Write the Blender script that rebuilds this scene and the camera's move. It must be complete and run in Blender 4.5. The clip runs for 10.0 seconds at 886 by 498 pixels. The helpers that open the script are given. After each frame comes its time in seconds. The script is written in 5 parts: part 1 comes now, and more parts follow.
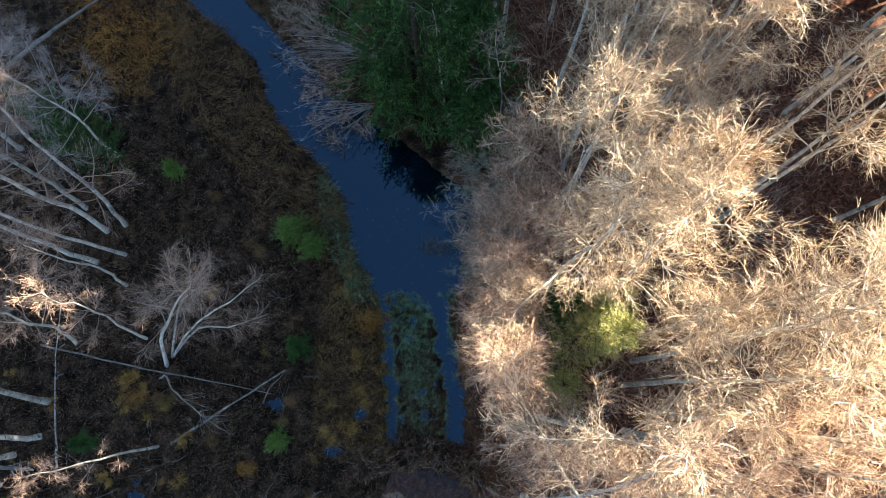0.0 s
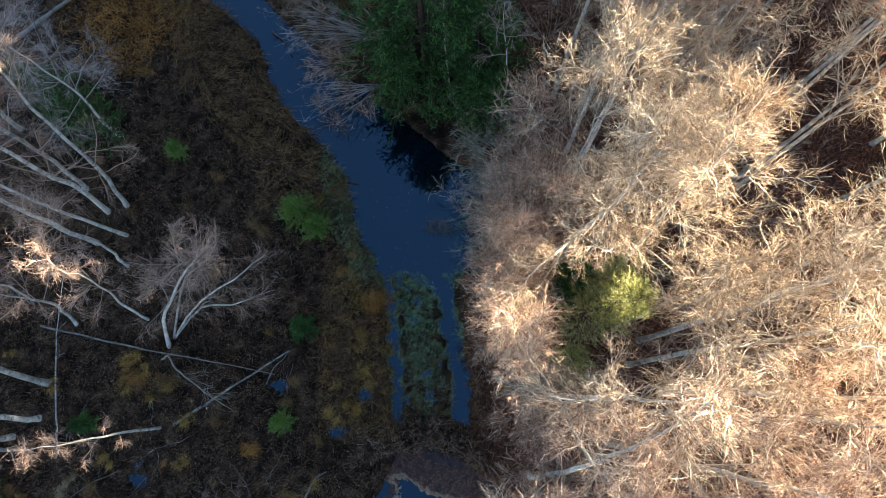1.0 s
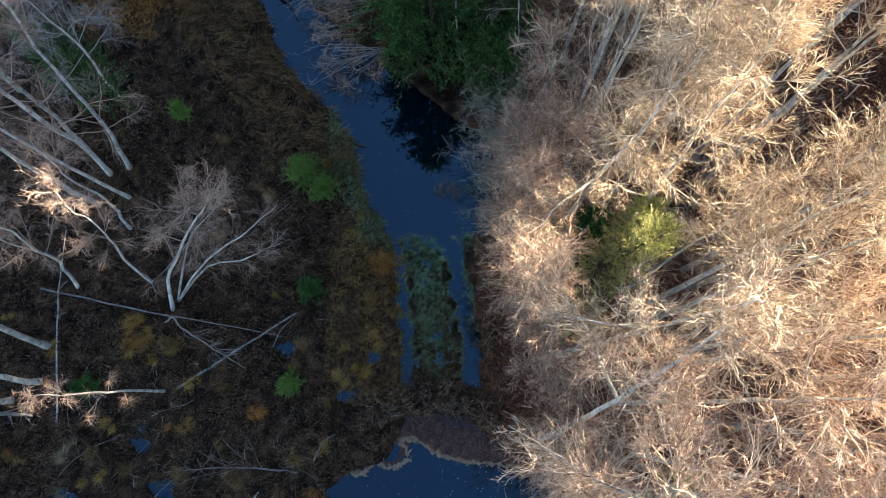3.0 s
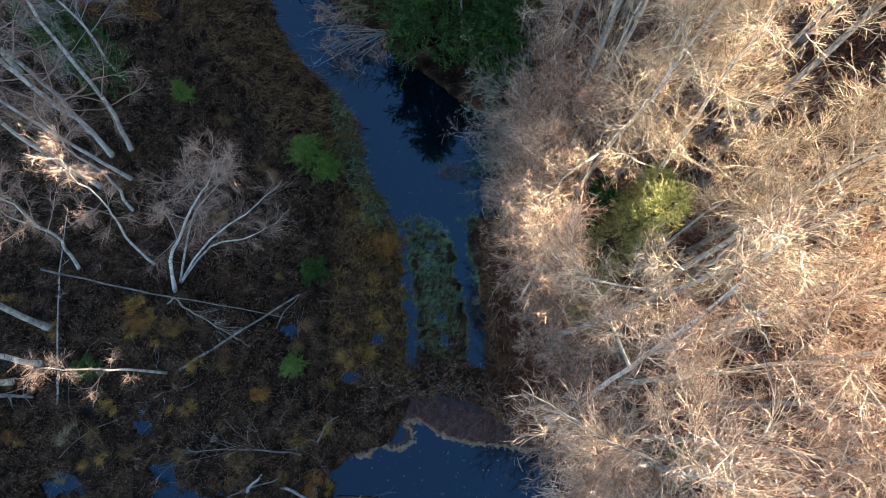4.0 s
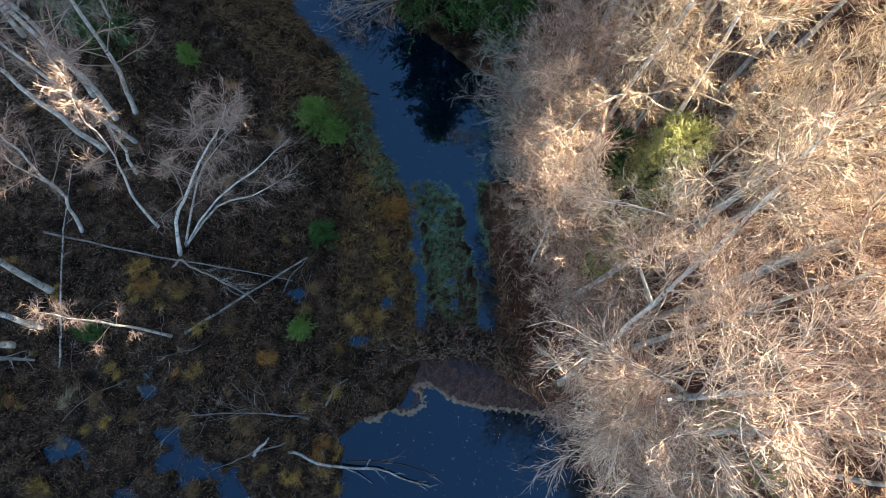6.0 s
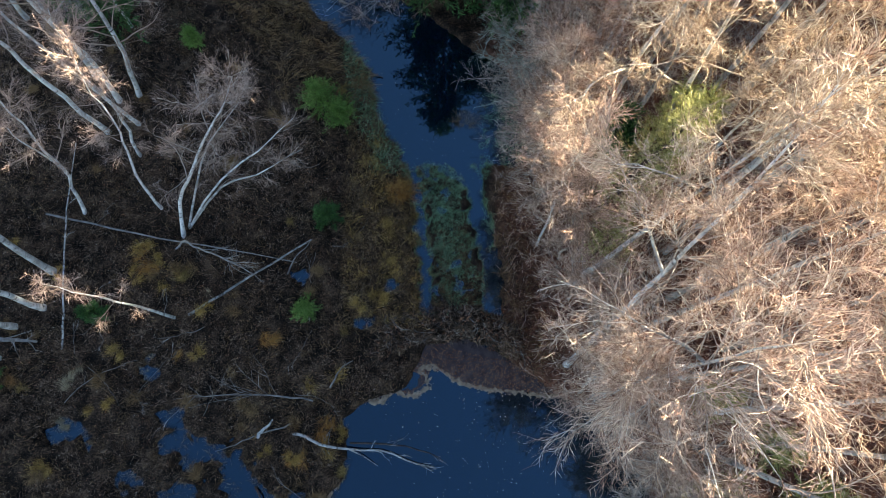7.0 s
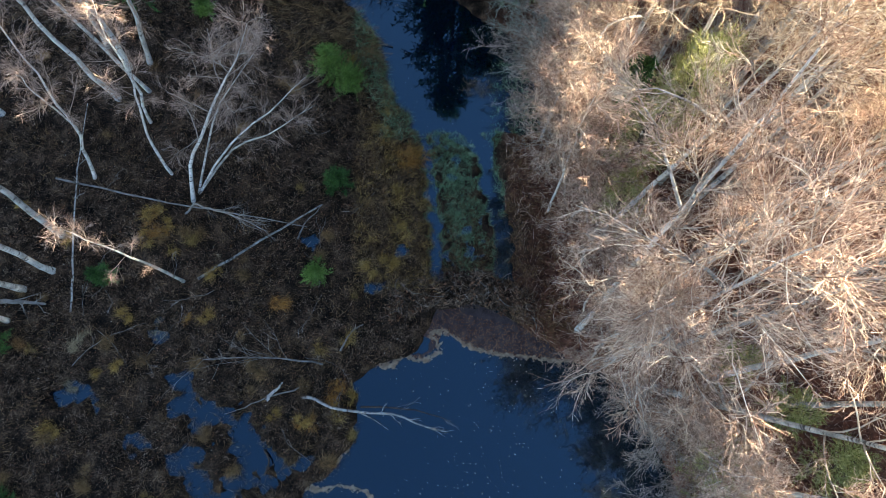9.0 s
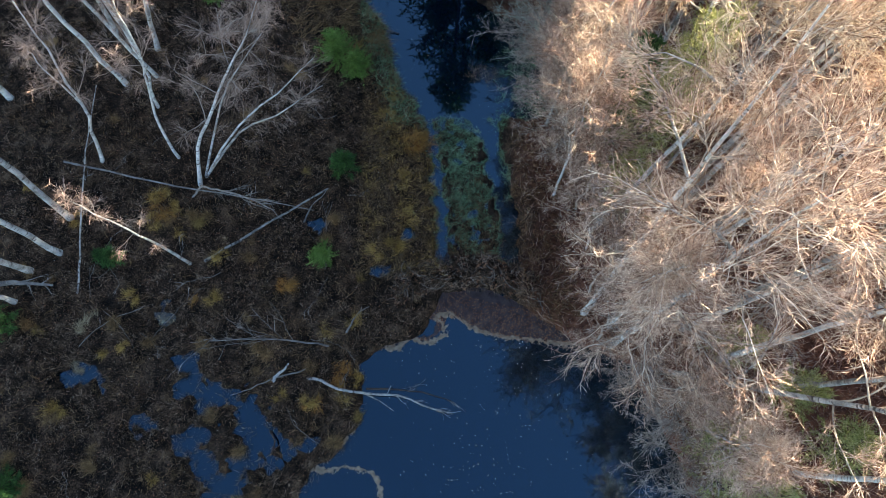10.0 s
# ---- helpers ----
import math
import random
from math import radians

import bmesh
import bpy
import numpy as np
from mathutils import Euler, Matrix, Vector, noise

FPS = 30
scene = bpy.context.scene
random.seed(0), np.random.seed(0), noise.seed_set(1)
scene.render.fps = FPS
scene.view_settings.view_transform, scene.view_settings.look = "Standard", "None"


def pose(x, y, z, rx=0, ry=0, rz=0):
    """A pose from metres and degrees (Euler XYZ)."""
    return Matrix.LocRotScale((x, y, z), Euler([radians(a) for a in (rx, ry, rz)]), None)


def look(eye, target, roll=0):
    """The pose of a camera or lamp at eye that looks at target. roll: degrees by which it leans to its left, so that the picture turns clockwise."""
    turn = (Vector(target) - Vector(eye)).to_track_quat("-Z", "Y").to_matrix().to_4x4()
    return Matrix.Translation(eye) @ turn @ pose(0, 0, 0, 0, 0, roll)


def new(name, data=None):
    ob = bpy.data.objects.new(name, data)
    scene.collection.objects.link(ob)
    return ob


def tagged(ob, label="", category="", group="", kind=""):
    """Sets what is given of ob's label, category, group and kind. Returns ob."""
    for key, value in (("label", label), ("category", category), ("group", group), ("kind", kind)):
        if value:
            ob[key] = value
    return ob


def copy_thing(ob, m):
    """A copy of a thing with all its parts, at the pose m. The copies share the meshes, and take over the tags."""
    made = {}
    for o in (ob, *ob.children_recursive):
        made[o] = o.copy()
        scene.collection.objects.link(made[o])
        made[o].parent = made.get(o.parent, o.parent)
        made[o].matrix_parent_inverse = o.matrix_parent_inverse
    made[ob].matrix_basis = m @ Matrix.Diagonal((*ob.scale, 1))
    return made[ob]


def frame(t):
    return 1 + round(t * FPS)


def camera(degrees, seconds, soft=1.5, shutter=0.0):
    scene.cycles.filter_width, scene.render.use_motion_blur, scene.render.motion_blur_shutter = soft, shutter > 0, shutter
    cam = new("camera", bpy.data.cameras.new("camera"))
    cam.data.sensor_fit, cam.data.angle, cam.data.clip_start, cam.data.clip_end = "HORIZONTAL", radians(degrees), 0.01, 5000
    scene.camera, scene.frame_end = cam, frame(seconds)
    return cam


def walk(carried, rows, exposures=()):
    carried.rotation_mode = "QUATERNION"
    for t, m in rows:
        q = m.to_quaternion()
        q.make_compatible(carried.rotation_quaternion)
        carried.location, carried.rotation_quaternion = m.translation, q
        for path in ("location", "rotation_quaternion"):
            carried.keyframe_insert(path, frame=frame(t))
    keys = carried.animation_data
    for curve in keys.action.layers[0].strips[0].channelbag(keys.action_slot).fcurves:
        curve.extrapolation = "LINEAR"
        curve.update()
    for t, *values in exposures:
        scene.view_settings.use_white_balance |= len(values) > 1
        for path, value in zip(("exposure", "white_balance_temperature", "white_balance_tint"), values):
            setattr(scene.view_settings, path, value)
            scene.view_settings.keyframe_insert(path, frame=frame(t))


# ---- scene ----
cam = camera(72, 10.0, soft=0.5)
ROWS = [
    (0.0, 1.568, 3.635, 21.598, 12.662, 0.758, 0.369),
    (0.5, 1.364, 3.236, 21.453, 12.850, 0.455, 0.296),
    (1.0, 1.172, 2.847, 21.302, 13.027, 0.180, 0.226),
    (1.5, 0.993, 2.470, 21.146, 13.196, -0.069, 0.160),
    (2.0, 0.825, 2.101, 20.986, 13.357, -0.292, 0.098),
    (2.5, 0.669, 1.741, 20.822, 13.514, -0.491, 0.041),
    (3.0, 0.523, 1.388, 20.657, 13.667, -0.666, -0.010),
    (3.5, 0.386, 1.041, 20.491, 13.819, -0.818, -0.056),
    (4.0, 0.259, 0.700, 20.326, 13.971, -0.948, -0.094),
    (4.5, 0.141, 0.363, 20.161, 14.125, -1.058, -0.126),
    (5.0, 0.031, 0.029, 19.999, 14.283, -1.147, -0.150),
    (5.5, -0.073, -0.303, 19.841, 14.447, -1.218, -0.166),
    (6.0, -0.169, -0.633, 19.687, 14.618, -1.270, -0.173),
    (6.5, -0.259, -0.963, 19.539, 14.799, -1.305, -0.170),
    (7.0, -0.344, -1.293, 19.398, 14.990, -1.324, -0.158),
    (7.5, -0.425, -1.626, 19.264, 15.195, -1.327, -0.135),
    (8.0, -0.501, -1.961, 19.140, 15.414, -1.316, -0.101),
    (8.5, -0.573, -2.300, 19.025, 15.650, -1.292, -0.056),
    (9.0, -0.642, -2.643, 18.921, 15.904, -1.255, 0.002),
    (9.5, -0.710, -2.993, 18.830, 16.179, -1.206, 0.072),
    (10.0, -0.775, -3.349, 18.752, 16.475, -1.147, 0.156),
]
walk(cam, [(r[0], pose(*r[1:])) for r in ROWS], exposures=[(0.0, 3.25), (5.0, 3.35), (10.0, 3.6)])

# ---- light ----
SUN_EL, SUN_AZ = radians(17), radians(20)      # height, and turn from +x towards +y
to_sun = Vector((math.cos(SUN_EL) * math.cos(SUN_AZ), math.cos(SUN_EL) * math.sin(SUN_AZ), math.sin(SUN_EL)))
world = bpy.data.worlds.new("sky")
scene.world = world
world.use_nodes = True
wn = world.node_tree
sky = wn.nodes.new("ShaderNodeTexSky")
sky.sky_type, sky.sun_disc = "NISHITA", False
sky.sun_elevation, sky.sun_rotation = SUN_EL, radians(90) - SUN_AZ
sky.altitude, sky.air_density, sky.dust_density, sky.ozone_density = 2200, 1.0, 0.5, 0.8
wn.links.new(sky.outputs[0], wn.nodes["Background"].inputs[0])
wn.nodes["Background"].inputs[1].default_value = 0.047
sun = new("sun", bpy.data.lights.new("sun", "SUN"))
sun.data.energy, sun.data.angle, sun.data.color = 5.0, radians(0.55), (1.0, 0.885, 0.69)
sun.matrix_world = look(to_sun * 60, (0, 0, 0))
scene.view_settings.exposure = 3.35


# ---- materials ----
def material(name, stops, scale=8.0, detail=6.0, rough=0.8, bump=0.3, island=0.0, obj=0.0, fine=0.35, spec=0.12):
    """Noise at two scales over a colour ramp; island/obj: share of random shift for each piece or thing."""
    m = bpy.data.materials.new(name)
    m.use_nodes = True
    n, l = m.node_tree.nodes, m.node_tree.links
    bsdf = n["Principled BSDF"]
    bsdf.inputs["Roughness"].default_value = rough
    bsdf.inputs["Specular IOR Level"].default_value = spec
    geo = n.new("ShaderNodeNewGeometry")
    a, b = n.new("ShaderNodeTexNoise"), n.new("ShaderNodeTexNoise")
    a.inputs["Scale"].default_value, a.inputs["Detail"].default_value = scale, detail
    b.inputs["Scale"].default_value, b.inputs["Detail"].default_value = scale * 9, 3.0
    for t in (a, b):
        l.new(geo.outputs["Position"], t.inputs["Vector"])
    mix = n.new("ShaderNodeMix")
    mix.inputs[0].default_value = fine
    l.new(a.outputs["Fac"], mix.inputs[2]), l.new(b.outputs["Fac"], mix.inputs[3])
    value = mix.outputs[0]
    if island or obj:
        src = geo.outputs["Random Per Island"] if island else n.new("ShaderNodeObjectInfo").outputs["Random"]
        mad = n.new("ShaderNodeMath")
        mad.operation = "MULTIPLY_ADD"
        k = island or obj
        mad.inputs[1].default_value, mad.inputs[2].default_value = k, -k / 2
        l.new(src, mad.inputs[0])
        add = n.new("ShaderNodeMath")
        l.new(value, add.inputs[0]), l.new(mad.outputs[0], add.inputs[1])
        value = add.outputs[0]
    ramp = n.new("ShaderNodeValToRGB")
    while len(ramp.color_ramp.elements) < len(stops):
        ramp.color_ramp.elements.new(0.5)
    for e, (p, c) in zip(ramp.color_ramp.elements, stops):
        e.position, e.color = p, (*c, 1)
    l.new(value, ramp.inputs[0])
    l.new(ramp.outputs[0], bsdf.inputs["Base Color"])
    if bump:
        bp = n.new("ShaderNodeBump")
        bp.inputs["Strength"].default_value, bp.inputs["Distance"].default_value = bump, 0.02
        l.new(b.outputs["Fac"], bp.inputs["Height"]), l.new(bp.outputs[0], bsdf.inputs["Normal"])
    return m


def birch_bark(name, bands, cover, tone=1.0):
    m = material(name, [(p, tuple(v * tone for v in c)) for p, c in ((0.3, (0.18, 0.165, 0.145)), (0.46, (0.45, 0.43, 0.39)), (0.66, (0.72, 0.70, 0.65)))], 4, rough=0.7, bump=0.4, obj=0.22)
    n, l = m.node_tree.nodes, m.node_tree.links
    geo = next(x for x in n if x.type == "NEW_GEOMETRY")
    base = n["Principled BSDF"].inputs["Base Color"].links[0].from_socket
    mp = n.new("ShaderNodeMapping")
    mp.inputs["Scale"].default_value = bands
    band = n.new("ShaderNodeTexNoise")
    band.inputs["Scale"].default_value, band.inputs["Detail"].default_value = 1.0, 4
    l.new(geo.outputs["Position"], mp.inputs[0]), l.new(mp.outputs[0], band.inputs["Vector"])
    cut = n.new("ShaderNodeMapRange")
    cut.inputs[1].default_value, cut.inputs[2].default_value = cover, cover + 0.08
    l.new(band.outputs["Fac"], cut.inputs[0])
    mix = n.new("ShaderNodeMix")
    mix.data_type = "RGBA"
    l.new(cut.outputs[0], mix.inputs[0]), l.new(base, mix.inputs[6])
    mix.inputs[7].default_value = (0.07, 0.06, 0.055, 1)
    l.new(mix.outputs[2], n["Principled BSDF"].inputs["Base Color"])
    return m


BARK, LOG_BARK = birch_bark("birch_bark", (5, 5, 28), 0.56), birch_bark("log_bark", (11, 11, 11), 0.535, 0.68)
LIMB = material("limb_bark", [(0.3, (0.20, 0.17, 0.14)), (0.5, (0.44, 0.37, 0.30)), (0.75, (0.64, 0.57, 0.48))], 6, rough=0.8, obj=0.2)
TWIG = material("birch_twig", [(0.22, (0.085, 0.042, 0.026)), (0.5, (0.40, 0.28, 0.18)), (0.78, (0.86, 0.73, 0.53))], 1.2, rough=0.75, island=0.7, bump=0)
RED_TWIG = material("red_twig", [(0.22, (0.09, 0.048, 0.034)), (0.5, (0.35, 0.22, 0.155)), (0.78, (0.66, 0.48, 0.36))], 1.2, rough=0.8, island=0.7, bump=0)
ROSE_TWIG = material("rose_twig", [(0.22, (0.095, 0.040, 0.026)), (0.5, (0.44, 0.27, 0.175)), (0.78, (0.87, 0.695, 0.50))], 1.2, rough=0.75, island=0.8, bump=0)
BOG_TWIG = material("bog_twig", [(0.15, (0.11, 0.072, 0.056)), (0.5, (0.34, 0.24, 0.185)), (0.85, (0.58, 0.43, 0.335))], 1.2, rough=0.8, island=0.7, bump=0)
FINE_TWIG = material("fine_birch_twig", [(0.22, (0.16, 0.095, 0.06)), (0.5, (0.50, 0.365, 0.24)), (0.78, (0.84, 0.70, 0.50))], 1.2, rough=0.8, island=0.6, bump=0)
FINE_ROSE = material("fine_rosy_twig", [(0.22, (0.20, 0.10, 0.07)), (0.5, (0.54, 0.365, 0.25)), (0.78, (0.90, 0.69, 0.51))], 1.2, rough=0.8, island=0.6, bump=0)
PALE_TWIG = material("pale_twig", [(0.2, (0.17, 0.145, 0.135)), (0.5, (0.33, 0.295, 0.28)), (0.8, (0.52, 0.475, 0.45))], 1.5, rough=0.8, island=0.6, bump=0)
GREY_TWIG = material("grey_twig", [(0.2, (0.15, 0.11, 0.09)), (0.5, (0.32, 0.26, 0.22)), (0.8, (0.52, 0.45, 0.37))], 1.5, rough=0.8, island=0.6, bump=0)
LICHEN_TWIG = material("lichen_twig", [(0.2, (0.12, 0.12, 0.10)), (0.5, (0.26, 0.28, 0.22)), (0.8, (0.45, 0.50, 0.42))], 2, rough=0.85, island=0.6, bump=0)
GREY_LOG = material("grey_log", [(0.3, (0.07, 0.06, 0.052)), (0.5, (0.20, 0.18, 0.16)), (0.75, (0.38, 0.36, 0.32))], 5, rough=0.85)
DARK_WOOD = material("dark_wood", [(0.3, (0.03, 0.022, 0.018)), (0.7, (0.10, 0.075, 0.06))], 6)
SPRUCE = material("spruce_needles", [(0.2, (0.018, 0.045, 0.014)), (0.5, (0.045, 0.110, 0.030)), (0.85, (0.11, 0.215, 0.06))], 1.2, rough=0.6, island=0.7, bump=0)
PINE = material("pine_needles", [(0.15, (0.065, 0.135, 0.02)), (0.5, (0.14, 0.25, 0.05)), (0.85, (0.28, 0.40, 0.12))], 1.5, rough=0.6, island=0.6, bump=0)
OLIVE = material("olive_grass", [(0.15, (0.08, 0.05, 0.014)), (0.5, (0.23, 0.15, 0.045)), (0.85, (0.42, 0.29, 0.11))], 0.9, rough=0.75, island=0.6, bump=0)
BRANCH = material("branch_bark", [(0.15, (0.26, 0.18, 0.13)), (0.5, (0.58, 0.47, 0.36)), (0.85, (0.85, 0.77, 0.64))], 1.4, rough=0.7, island=0.6, bump=0)
JUNIPER = material("juniper_needles", [(0.2, (0.14, 0.15, 0.03)), (0.5, (0.35, 0.355, 0.115)), (0.85, (0.58, 0.56, 0.25))], 1.2, rough=0.65, island=0.7, bump=0)
HEATH = material("heath_stems", [(0.34, (0.010, 0.007, 0.005)), (0.5, (0.105, 0.066, 0.043)), (0.78, (0.37, 0.26, 0.175))], 1.6, rough=0.9, island=0.5, bump=0)
SEDGE = material("withered_sedge", [(0.15, (0.055, 0.032, 0.015)), (0.5, (0.21, 0.125, 0.056)), (0.85, (0.38, 0.25, 0.12))], 0.6, rough=0.8, island=0.7, bump=0)
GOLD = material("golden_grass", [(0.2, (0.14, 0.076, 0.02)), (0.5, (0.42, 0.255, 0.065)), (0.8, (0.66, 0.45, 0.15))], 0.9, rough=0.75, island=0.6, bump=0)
PALE = material("pale_straw", [(0.2, (0.20, 0.15, 0.08)), (0.6, (0.38, 0.30, 0.18)), (0.9, (0.52, 0.44, 0.29))], 0.9, rough=0.75, island=0.6, bump=0)
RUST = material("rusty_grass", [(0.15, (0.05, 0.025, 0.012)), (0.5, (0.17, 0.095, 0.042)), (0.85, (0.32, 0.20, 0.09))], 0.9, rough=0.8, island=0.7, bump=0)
ORANGE = material("orange_grass", [(0.15, (0.20, 0.075, 0.015)), (0.5, (0.42, 0.20, 0.05)), (0.85, (0.60, 0.34, 0.10))], 0.9, rough=0.75, island=0.6, bump=0)
WEED = material("water_weed", [(0.25, (0.12, 0.09, 0.05)), (0.4, (0.14, 0.235, 0.11)), (0.56, (0.21, 0.37, 0.20)), (0.75, (0.46, 0.53, 0.33))], 0.9, rough=0.6, island=0.4, bump=0)
LEAF = material("dead_leaves", [(0.15, (0.07, 0.028, 0.016)), (0.5, (0.17, 0.075, 0.04)), (0.85, (0.32, 0.17, 0.09))], 1.0, rough=0.8, island=0.9, bump=0)
PALE_LEAF = material("pale_leaves", [(0.2, (0.35, 0.28, 0.2)), (0.8, (0.6, 0.55, 0.45))], 2, rough=0.6, island=0.8, bump=0)
FOAM = material("foam", [(0.25, (0.09, 0.062, 0.04)), (0.5, (0.26, 0.195, 0.13)), (0.75, (0.46, 0.375, 0.265))], 9, rough=0.85, bump=0.6)
SILT = material("leaf_silt", [(0.3, (0.022, 0.017, 0.02)), (0.5, (0.066, 0.05, 0.05)), (0.75, (0.13, 0.10, 0.085))], 3.5, rough=0.7, bump=0.6)


def ground_material():
    m = material("bog_ground", [(0.38, (0.004, 0.003, 0.0025)), (0.5, (0.026, 0.016, 0.010)), (0.58, (0.082, 0.050, 0.029)), (0.72, (0.19, 0.13, 0.078))], 2.4, 10, rough=0.95, bump=1.0, fine=0.5)
    n, l = m.node_tree.nodes, m.node_tree.links
    geo = next(x for x in n if x.type == "NEW_GEOMETRY")
    base = n["Principled BSDF"].inputs["Base Color"].links[0].from_socket
    xyz = n.new("ShaderNodeSeparateXYZ")
    l.new(geo.outputs["Position"], xyz.inputs[0])
    wob = n.new("ShaderNodeTexNoise")
    wob.inputs["Scale"].default_value = 0.5
    l.new(geo.outputs["Position"], wob.inputs["Vector"])
    add = n.new("ShaderNodeMath")
    add.operation = "MULTIPLY_ADD"
    add.inputs[1].default_value = 3.0
    l.new(wob.outputs["Fac"], add.inputs[0]), l.new(xyz.outputs[0], add.inputs[2])
    edge = n.new("ShaderNodeMapRange")
    edge.inputs[1].default_value, edge.inputs[2].default_value = 3.2, 4.4
    l.new(add.outputs[0], edge.inputs[0])
    litter = n.new("ShaderNodeTexNoise")
    litter.inputs["Scale"].default_value, litter.inputs["Detail"].default_value = 6, 8
    l.new(geo.outputs["Position"], litter.inputs["Vector"])
    ramp = n.new("ShaderNodeValToRGB")
    ramp.color_ramp.elements[0].position, ramp.color_ramp.elements[0].color = 0.35, (0.07, 0.028, 0.018, 1)
    ramp.color_ramp.elements[1].position, ramp.color_ramp.elements[1].color = 0.7, (0.23, 0.10, 0.058, 1)
    l.new(litter.outputs["Fac"], ramp.inputs[0])
    mix = n.new("ShaderNodeMix")
    mix.data_type = "RGBA"
    l.new(edge.outputs[0], mix.inputs[0]), l.new(base, mix.inputs[6]), l.new(ramp.outputs[0], mix.inputs[7])
    l.new(mix.outputs[2], n["Principled BSDF"].inputs["Base Color"])
    return m


def water_material():
    m = bpy.data.materials.new("dark_water")
    m.use_nodes = True
    n, l = m.node_tree.nodes, m.node_tree.links
    b = n["Principled BSDF"]
    b.inputs["Base Color"].default_value = (0.0006, 0.003, 0.010, 1)
    b.inputs["Roughness"].default_value, b.inputs["IOR"].default_value = 0.02, 1.95
    b.inputs["Specular Tint"].default_value = (0.39, 0.72, 1.0, 1)
    geo, t, bp = n.new("ShaderNodeNewGeometry"), n.new("ShaderNodeTexNoise"), n.new("ShaderNodeBump")
    t.inputs["Scale"].default_value, t.inputs["Detail"].default_value = 1.6, 3
    bp.inputs["Strength"].default_value, bp.inputs["Distance"].default_value = 0.06, 0.05
    l.new(geo.outputs["Position"], t.inputs["Vector"]), l.new(t.outputs["Fac"], bp.inputs["Height"]), l.new(bp.outputs[0], b.inputs["Normal"])
    return m


GROUND, WATER = ground_material(), water_material()


# ---- mesh builders ----
def mesh_from(name, verts, faces, mat, smooth=True):
    """verts (n,3), faces (m,3 or 4)."""
    me = bpy.data.meshes.new(name)
    faces = np.asarray(faces, dtype=np.int32)
    k = faces.shape[1]
    me.vertices.add(len(verts))
    me.vertices.foreach_set("co", np.asarray(verts, dtype=np.float32).ravel())
    me.loops.add(faces.size)
    me.loops.foreach_set("vertex_index", faces.ravel())
    me.polygons.add(len(faces))
    me.polygons.foreach_set("loop_start", np.arange(0, faces.size, k, dtype=np.int32))
    me.polygons.foreach_set("loop_total", np.full(len(faces), k, dtype=np.int32))
    me.polygons.foreach_set("use_smooth", np.full(len(faces), smooth))
    me.materials.append(mat)
    me.update(calc_edges=True)
    return me


def part(name, me, parent):
    ob = new(name, me)
    ob.parent = parent
    return ob


def thing(name, x, y, z, label, category, group="", kind=""):
    ob = new(name)
    ob.location = (x, y, z)
    return tagged(ob, label, category, group, kind)


def unit(v):
    return v / np.maximum(np.linalg.norm(v, axis=-1, keepdims=True), 1e-9)


def grow(rng, start, way, length, segs, curl, rise):
    """Paths (n, segs+1, 3) that wander by curl and bend up (rise > 0) or droop."""
    n = len(start)
    out = np.zeros((n, segs + 1, 3))
    out[:, 0], d = start, unit(way)
    for i in range(segs):
        d = d + rng.normal(0, curl, (n, 3))
        d[:, 2] += rise * (0.4 + 1.2 * i / segs)
        d = unit(d)
        out[:, i + 1] = out[:, i] + d * (length / segs)[:, None]
    return out


def tubes(paths, r0, r1, sides):
    """Tapered tubes about many paths at once: verts, quads."""
    n, k, _ = paths.shape
    t = unit(np.gradient(paths, axis=1))
    ref = np.where(np.abs(t[..., 2:3]) > 0.9, np.array([1.0, 0, 0]), np.array([0, 0, 1.0]))
    u = unit(np.cross(t, ref))
    v = np.cross(t, u)
    f = np.linspace(0, 1, k)[None, :]
    r = r0[:, None] * (1 - f) + r1[:, None] * f
    a = np.arange(sides) * 2 * math.pi / sides
    ring = paths[:, :, None] + r[..., None, None] * (np.cos(a)[:, None] * u[:, :, None] + np.sin(a)[:, None] * v[:, :, None])
    idx = np.arange(n * k * sides).reshape(n, k, sides)
    nxt = np.roll(idx, -1, axis=2)
    quads = np.stack([idx[:, :-1], nxt[:, :-1], nxt[:, 1:], idx[:, 1:]], -1).reshape(-1, 4)
    return ring.reshape(-1, 3), quads


def ribbons(rng, paths, w):
    """Very fine twigs as narrow strips, each turned its own way."""
    n, k, _ = paths.shape
    side = unit(np.cross(paths[:, -1] - paths[:, 0], rng.normal(0, 1, (n, 3))))
    f = np.linspace(1, 0.55, k)[None, :, None]
    v = np.stack([paths - side[:, None] * f * w[:, None, None], paths + side[:, None] * f * w[:, None, None]], 2)
    idx = np.arange(n * k * 2).reshape(n, k, 2)
    return v.reshape(-1, 3), np.stack([idx[:, :-1, 0], idx[:, :-1, 1], idx[:, 1:, 1], idx[:, 1:, 0]], -1).reshape(-1, 4)


def joined(*pieces):
    vs, fs, o = [], [], 0
    for v, f in pieces:
        vs.append(v), fs.append(f + o)
        o += len(v)
    return np.concatenate(vs), np.concatenate(fs)


def along(rng, paths, per, lo, hi):
    """per points on each path between the shares lo and hi: places, directions, share."""
    n, k, _ = paths.shape
    s = lo + (hi - lo) * rng.random((n, per))
    x = s * (k - 1)
    i = np.minimum(x.astype(int), k - 2)
    w = (x - i)[..., None]
    a = np.take_along_axis(paths, i[..., None].repeat(3, -1), 1)
    b = np.take_along_axis(paths, (i + 1)[..., None].repeat(3, -1), 1)
    return (a + (b - a) * w).reshape(-1, 3), unit(b - a).reshape(-1, 3), s.reshape(-1)


